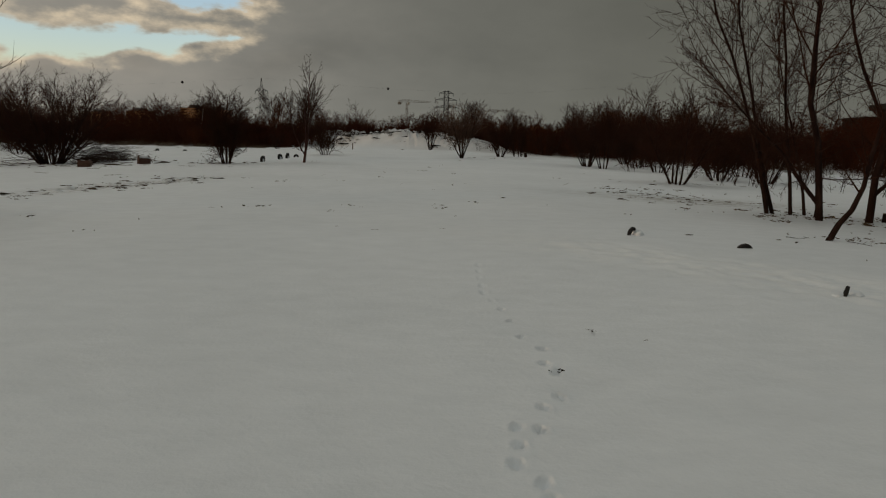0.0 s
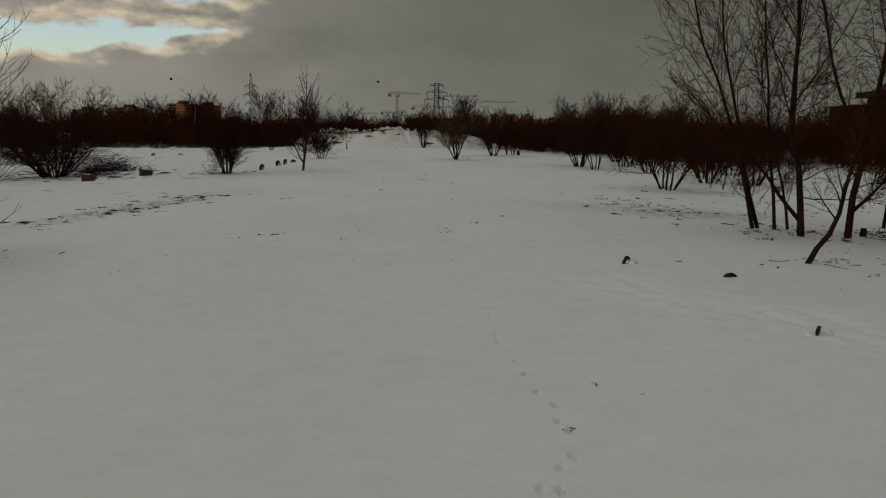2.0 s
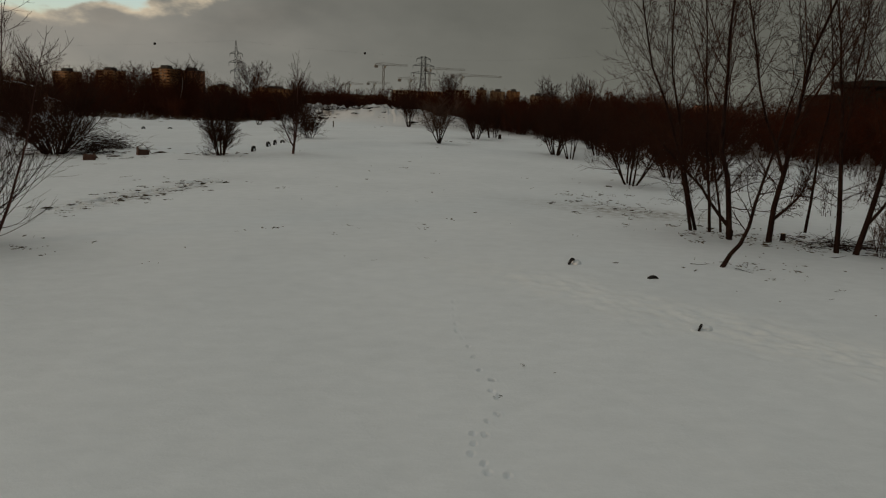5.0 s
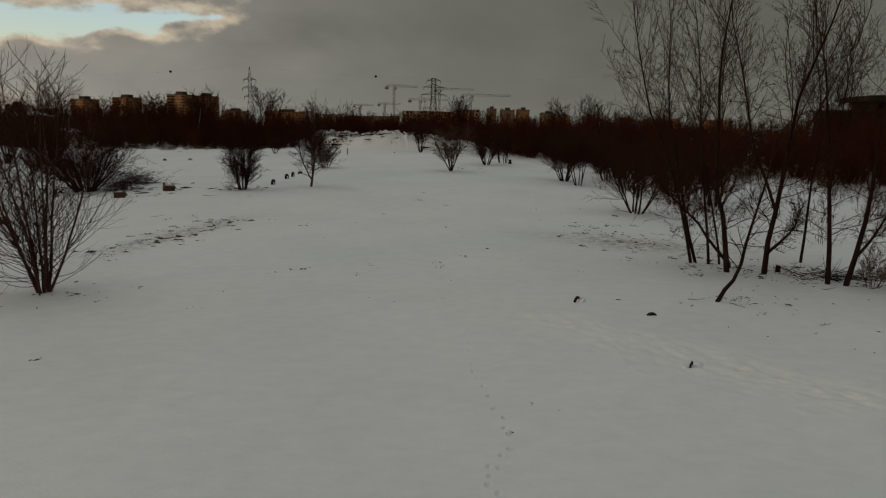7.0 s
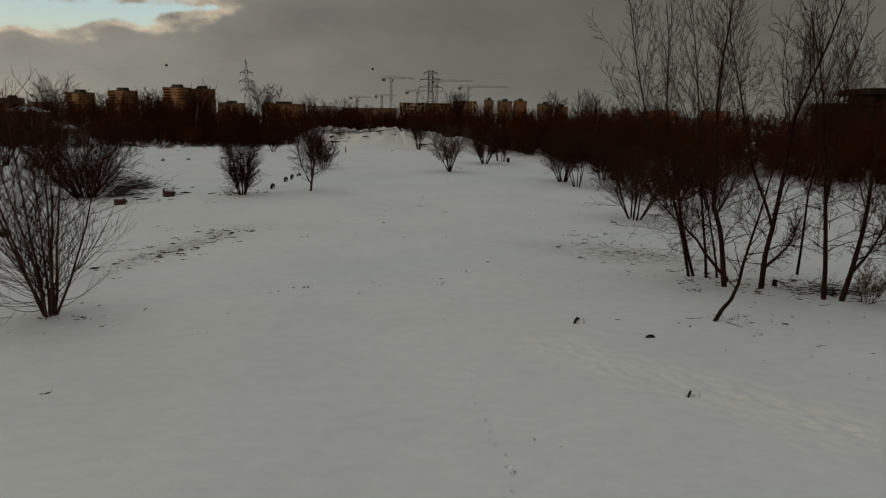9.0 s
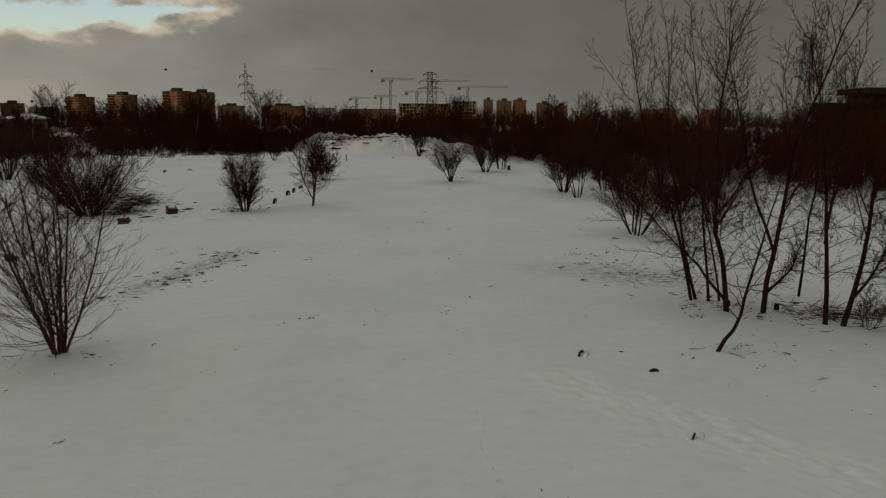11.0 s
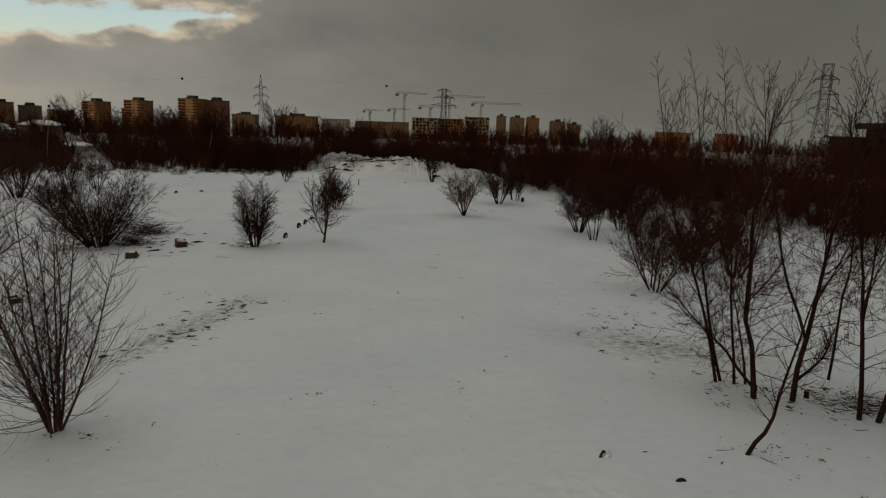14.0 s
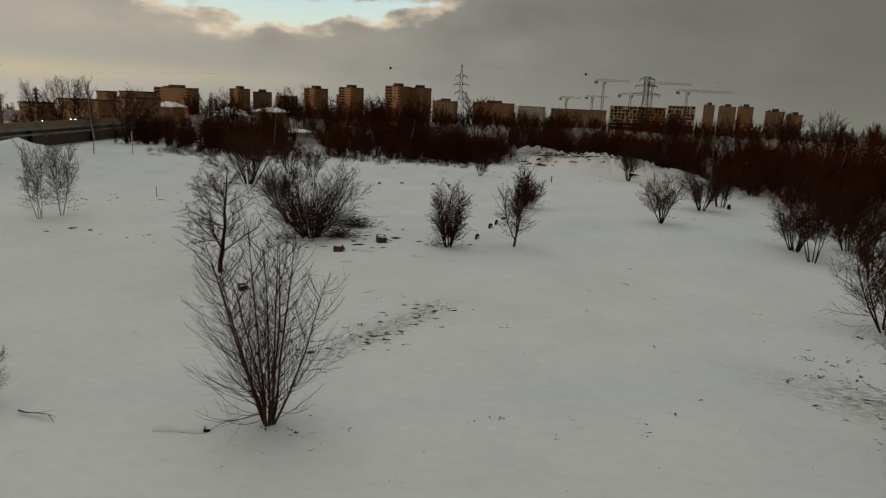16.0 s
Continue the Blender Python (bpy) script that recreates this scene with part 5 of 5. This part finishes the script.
crate(-21.1, 54.9, 28, 0.78, "dark rusty box heaped with snow", 8, 0.72)
crate(-25.4, 36.7, 40, 0.5, "small rusty brown box behind a bush", 4)


def stump(x, y, r, h, label):
    ob = thing("tree_stump", pose(x, y, ground(x, y) - 0.05), label, "stump", "tree stumps")
    n = 14
    rng = random.Random(int(x * 7 + y))
    ring = [r * rng.uniform(0.85, 1.15) for _ in range(n)]
    v = [(ring[i] * k * math.cos(6.283 * i / n), ring[i] * k * math.sin(6.283 * i / n), z) for k, z in ((1.45, 0), (1.1, h * 0.3), (1.0, h), (0.93, h + 0.015)) for i in range(n)]
    f = [(j * n + i, j * n + (i + 1) % n, (j + 1) * n + (i + 1) % n, (j + 1) * n + i) for j in range(3) for i in range(n)]
    part("bark", mesh("bark", v, f, BARK, True), ob)
    part("cut_face", mesh("cut_face", [p for p in v[3 * n:]], [tuple(range(n))], CUT_WOOD), ob, "pale cut face")
    return ob


stump(17.4, 22.6, 0.10, 0.36, "dark pointed tree stump under the trees")
stump(15.3, 23.3, 0.12, 0.3, "low dark tree stump under the trees")
stump(17.0, 93.0, 0.2, 0.7, "short dark stump by the thicket")


def snowy_log(a, b, r, label):
    a, b = Vector((*a, ground(*a))), Vector((*b, ground(*b)))
    ln, turn = (b - a).length, math.degrees(math.atan2(b.y - a.y, b.x - a.x))
    ob = thing("log", pose(*a, 0, 0, turn), label, "log")
    x = np.linspace(0, ln, 12)
    p = np.stack([x, 0.03 * np.sin(x * 3), np.full(12, r * 0.6)], 1)
    v, f = tubes(p[None], r * (1 + 0.08 * np.sin(x * 5))[None], 10)
    part("bark", quads("bark", v, f, BARK, True), ob)
    for q, s in ((p[0], 0), (p[-1], 180)):
        bm = bmesh.new()
        bmesh.ops.create_circle(bm, cap_ends=True, segments=12, radius=r, matrix=pose(*q, 0, 90, 0))
        part("cut_face", from_bm("cut_face", bm, CUT_WOOD), ob, "pale sawn end")
    v, f = tubes((p + [0, 0, r * 0.6])[None, :-1], (r * 1.5 + 0.03 * np.sin(x[:-1] * 4))[None], 10)
    part("snow_cap", quads("snow_cap", v, f, SNOW, True), ob, "thick snow lying along the log")
    return ob


snowy_log((-18.5, 17.4), (-16.2, 17.9), 0.10, "snow-covered log with sawn ends by a bush")


def fallen_branch(x, y, turn, size, seed, label, mat=BARK):
    ob = thing("fallen_branch", pose(x, y, ground(x, y), 0, 0, turn), label, "branch", "fallen branches")
    lev = bare_tree(seed, [(0, 0, 0.0, 0.0, 1.0)], size, 0.006 + size * 0.022, [(5, 0.25, 0.95, 45, 12, 0.4, 0.4, 0.6, 0.003 + size * 0.008, 3, 0.12, 0.0)], curve=0.12, lift=0.0, sides=(6, 4, 3, 3))
    v, f = lev[1]
    m = len(v) // 5
    g = len(f) // 5
    pieces = [("stem", *lev[0][0])] + [("side_twig", v[k * m:(k + 1) * m], f[:g]) for k in range(5)]
    for name, v, f in pieces:
        w = np.stack([v[:, 2] - size / 2, v[:, 0], 0.03 + 0.35 * v[:, 1] + 0.02 * size], 1)
        w[:, 2] = np.maximum(w[:, 2], -0.02)
        part(name, quads(name, w, f, mat, True), ob)
    return ob


for i, (x, y, a, s) in enumerate([(-16.0, 50.1, 10, 1.2), (-20.8, 50.4, -12, 1.1), (-21.0, 46.5, 20, 1.2), (-22.0, 41.8, 8, 1.0), (-16.4, 38.5, 35, 0.9), (-23.8, 17.0, -14, 2.4), (-15.6, 18.9, 10, 1.0), (-11.4, 38.1, 60, 0.7),
                                  (11.2, 17.5, 5, 0.9), (12.4, 16.6, -50, 0.8), (14.3, 14.4, 15, 0.5), (12.1, 31.0, 20, 0.8), (12.6, 29.6, -20, 1.1), (13.9, 43.4, 40, 0.6), (20.2, 22.6, 15, 1.0), (21.4, 21.6, -10, 1.1), (19.3, 24.0, 30, 0.8), (-25.2, 68.0, 5, 1.6), (-24.0, 64.5, -15, 1.4)]):
    fallen_branch(x, y, a, s, 200 + i, "dark fallen branch lying on the snow")
for i, (x, y, a, s) in enumerate([(-0.59, 16.96, 20, 0.2), (3.17, 7.72, 40, 0.10), (2.55, 8.15, 80, 0.2), (-4.6, 39.1, 10, 0.3), (-6.0, 34.3, 0, 0.35), (1.6, 46.2, 30, 0.3), (0.2, 45.4, 70, 0.25), (1.2, 17.3, -20, 0.2), (-1.2, 47.3, 15, 0.25), (3.3, 34.5, 50, 0.2), (-1.4, 22.5, 70, 0.15), (1.5, 30.0, 5, 0.18), (1.7, 20.1, 60, 0.16), (-1.6, 17.5, 25, 0.12), (5.4, 24.2, 80, 0.2), (13.7, 41.1, 10, 0.4), (14.1, 50.5, 20, 0.35), (-6.6, 29.6, 40, 0.15), (-6.0, 21.3, 10, 0.15), (10.6, 14.0, 35, 0.2), (14.3, 16.2, 70, 0.25), (13.3, 13.4, 15, 0.22)]):
    fallen_branch(x, y, a, s, 240 + i, "small dark twig on the snow")


def brush_pile(x, y, w, h, n, seed, label):
    """A heap of cut branches, far too many to count."""
    rng = np.random.default_rng(seed)
    pos = np.stack([rng.normal(0, w * 0.4, n), rng.normal(0, w * 0.25, n), np.abs(rng.normal(0, h * 0.35, n))], 1)
    way = np.stack([rng.normal(0, 1, n), rng.normal(0, 0.6, n), rng.normal(0.1, 0.25, n)], 1)
    pts, rr = grow(rng, pos, way, rng.uniform(0.4, 1.0, n) * w * 0.45, rng.uniform(0.008, 0.025, n), 3, 0.12, 0.0)
    pts[..., 2] = np.maximum(pts[..., 2], 0.0)
    v, f = tubes(pts, rr, 3)
    ob = new("brush_pile", quads("brush_pile", v, f, BARK))
    ob.matrix_basis = pose(x, y, ground(x, y))
    return tagged(ob, label, "brush pile", "brush piles", "stuff")


brush_pile(-25.8, 56.0, 2.7, 1.5, 480, 1, "dark pile of cut brushwood beside a wide bush")
brush_pile(-26.4, 61.5, 3.0, 1.8, 650, 2, "low dark heap of cut branches on the snow")
brush_pile(-15.6, 54.6, 0.9, 1.2, 110, 3, "dark heap of junk wood against a bush")
brush_pile(19.6, 21.6, 2.8, 0.08, 150, 4, "trampled brushwood under the roadside trees")
brush_pile(-11.0, 136.0, 8.0, 1.0, 300, 5, "dark brushwood on the rubble mound")
brush_pile(8.0, 128.0, 9.0, 1.2, 300, 6, "dark scrub on the low mound")

# ---- loose litter ----


def litter(name, spots, label, size, seed, mat=LITTER):
    """Small curled leaves and bits of twig. spots: (x, y, spread x, spread y, turn, count)."""
    rng = np.random.default_rng(seed)
    v, f = [], []
    for cx, cy, sx, sy, turn, count in spots:
        c, s = math.cos(math.radians(turn)), math.sin(math.radians(turn))
        for _ in range(count):
            if rng.uniform() < 0.3 or _ == 0:
                ca, cb = rng.normal(0, sx), rng.normal(0, sy)
            a, b = ca + rng.normal(0, min(0.16, sx)), cb + rng.normal(0, min(0.16, sy))
            x, y = cx + a * c - b * s, cy + a * s + b * c
            k, t, asp = size * 1.5 * rng.lognormal(0, 0.55), rng.normal(0.15, 0.9), rng.uniform(0.07, 0.34)
            ux, uy = math.cos(t) * k, math.sin(t) * k
            wx, wy = -math.sin(t) * k * asp, math.cos(t) * k * asp
            z = ground(x, y) + 0.012
            h = k * rng.uniform(0.06, 0.25)
            n = len(v)
            v += [(x - ux, y - uy, z), (x - wx, y - wy, z + h), (x + ux, y + uy, z + h * 0.3), (x + wx, y + wy, z + h * 0.8), (x, y, z - 0.02)]
            f += [(n, n + 1, n + 2), (n, n + 2, n + 3), (n, n + 4, n + 1), (n + 1, n + 4, n + 2), (n + 2, n + 4, n + 3), (n + 3, n + 4, n)]
    return tagged(new(name, mesh(name, v, f, mat)), label, "litter", kind="stuff")


litter("leaf_litter", [(15.5, 23.4, 2.2, 1.1, -20, 240), (19.5, 22.2, 1.8, 1.0, 0, 260), (14.5, 27.0, 3.5, 3.5, 0, 110), (15.0, 17.0, 3.0, 3.0, 0, 50), (12.3, 18.0, 0.5, 0.3, 0, 14), (12.3, 30.5, 1.4, 2.2, 20, 170), (13.2, 34.5, 1.8, 1.2, 0, 70), (18.5, 42.5, 2.0, 1.0, 0, 50), (14.5, 16.0, 2.4, 2.0, 0, 18)], "brown leaves and twigs under the roadside trees", 0.042, 1)
litter("leaf_litter", [(-13.1, 31.5, 0.9, 3.0, -20, 160), (-12.4, 19.6, 0.9, 0.7, 0, 26), (-14.0, 18.0, 1.6, 1.0, 0, 22), (-16.0, 38.5, 1.4, 1.0, 0, 14)], "brown leaves and dead grass along a trampled track", 0.038, 2)
litter("leaf_litter", [(-14.8, 56.4, 1.6, 0.9, 0, 40), (-27.0, 52.5, 3.0, 1.5, 0, 90), (-23.0, 60.0, 2.5, 5.0, 0, 50), (-55.0, 66.0, 8.0, 3.0, 0, 60), (-50, 48, 5, 2, 0, 40), (7.2, 81, 1.2, 0.8, 0, 15), (-20, 118, 14, 5, 0, 60)], "scattered dead grass on the far snow", 0.10, 3)
# dark flakes stand in for shade in the trampled prints, besides dead grass
TRAMPLED = random.Random(31)
DASHES = []
for _ in range(62):
    t, aside = TRAMPLED.uniform(0, 1), TRAMPLED.gauss(0, 1.0)
    DASHES.append((-15.3 + 4.3 * t + aside, 26.0 + 11.2 * t - 0.5 * aside, TRAMPLED.uniform(0.10, 0.24), 0.045, TRAMPLED.gauss(12, 16), TRAMPLED.randint(4, 8)))
litter("bared_earth", DASHES, "dark flakes for the shade in trampled prints, mixed with dead grass", 0.055, 7, GRASS_AND_SHADE)
litter("soil", [(1.77, 6.72, 0.015, 0.03, 0, 5), (1.68, 6.6, 0.01, 0.02, 0, 2)], "dark soil kicked up in a footprint", 0.010, 6, DARK_CONCRETE)
litter("leaf_litter", [(0, 24, 8, 12, 0, 60), (1, 45, 9, 14, 0, 50), (-22, 30, 6, 9, 0, 26)], "stray leaves blown over the snow", 0.04, 4)
litter("rubble", [(-10, 136.0, 4.2, 1.8, 0, 170), (-2.5, 133.5, 4.2, 1.8, 0, 110), (5, 128, 4, 2.4, -30, 80), (-89, 74, 5, 5, 0, 50)], "dark rubble and clods on the snowy mounds", 0.34, 5, DARK_CONCRETE)
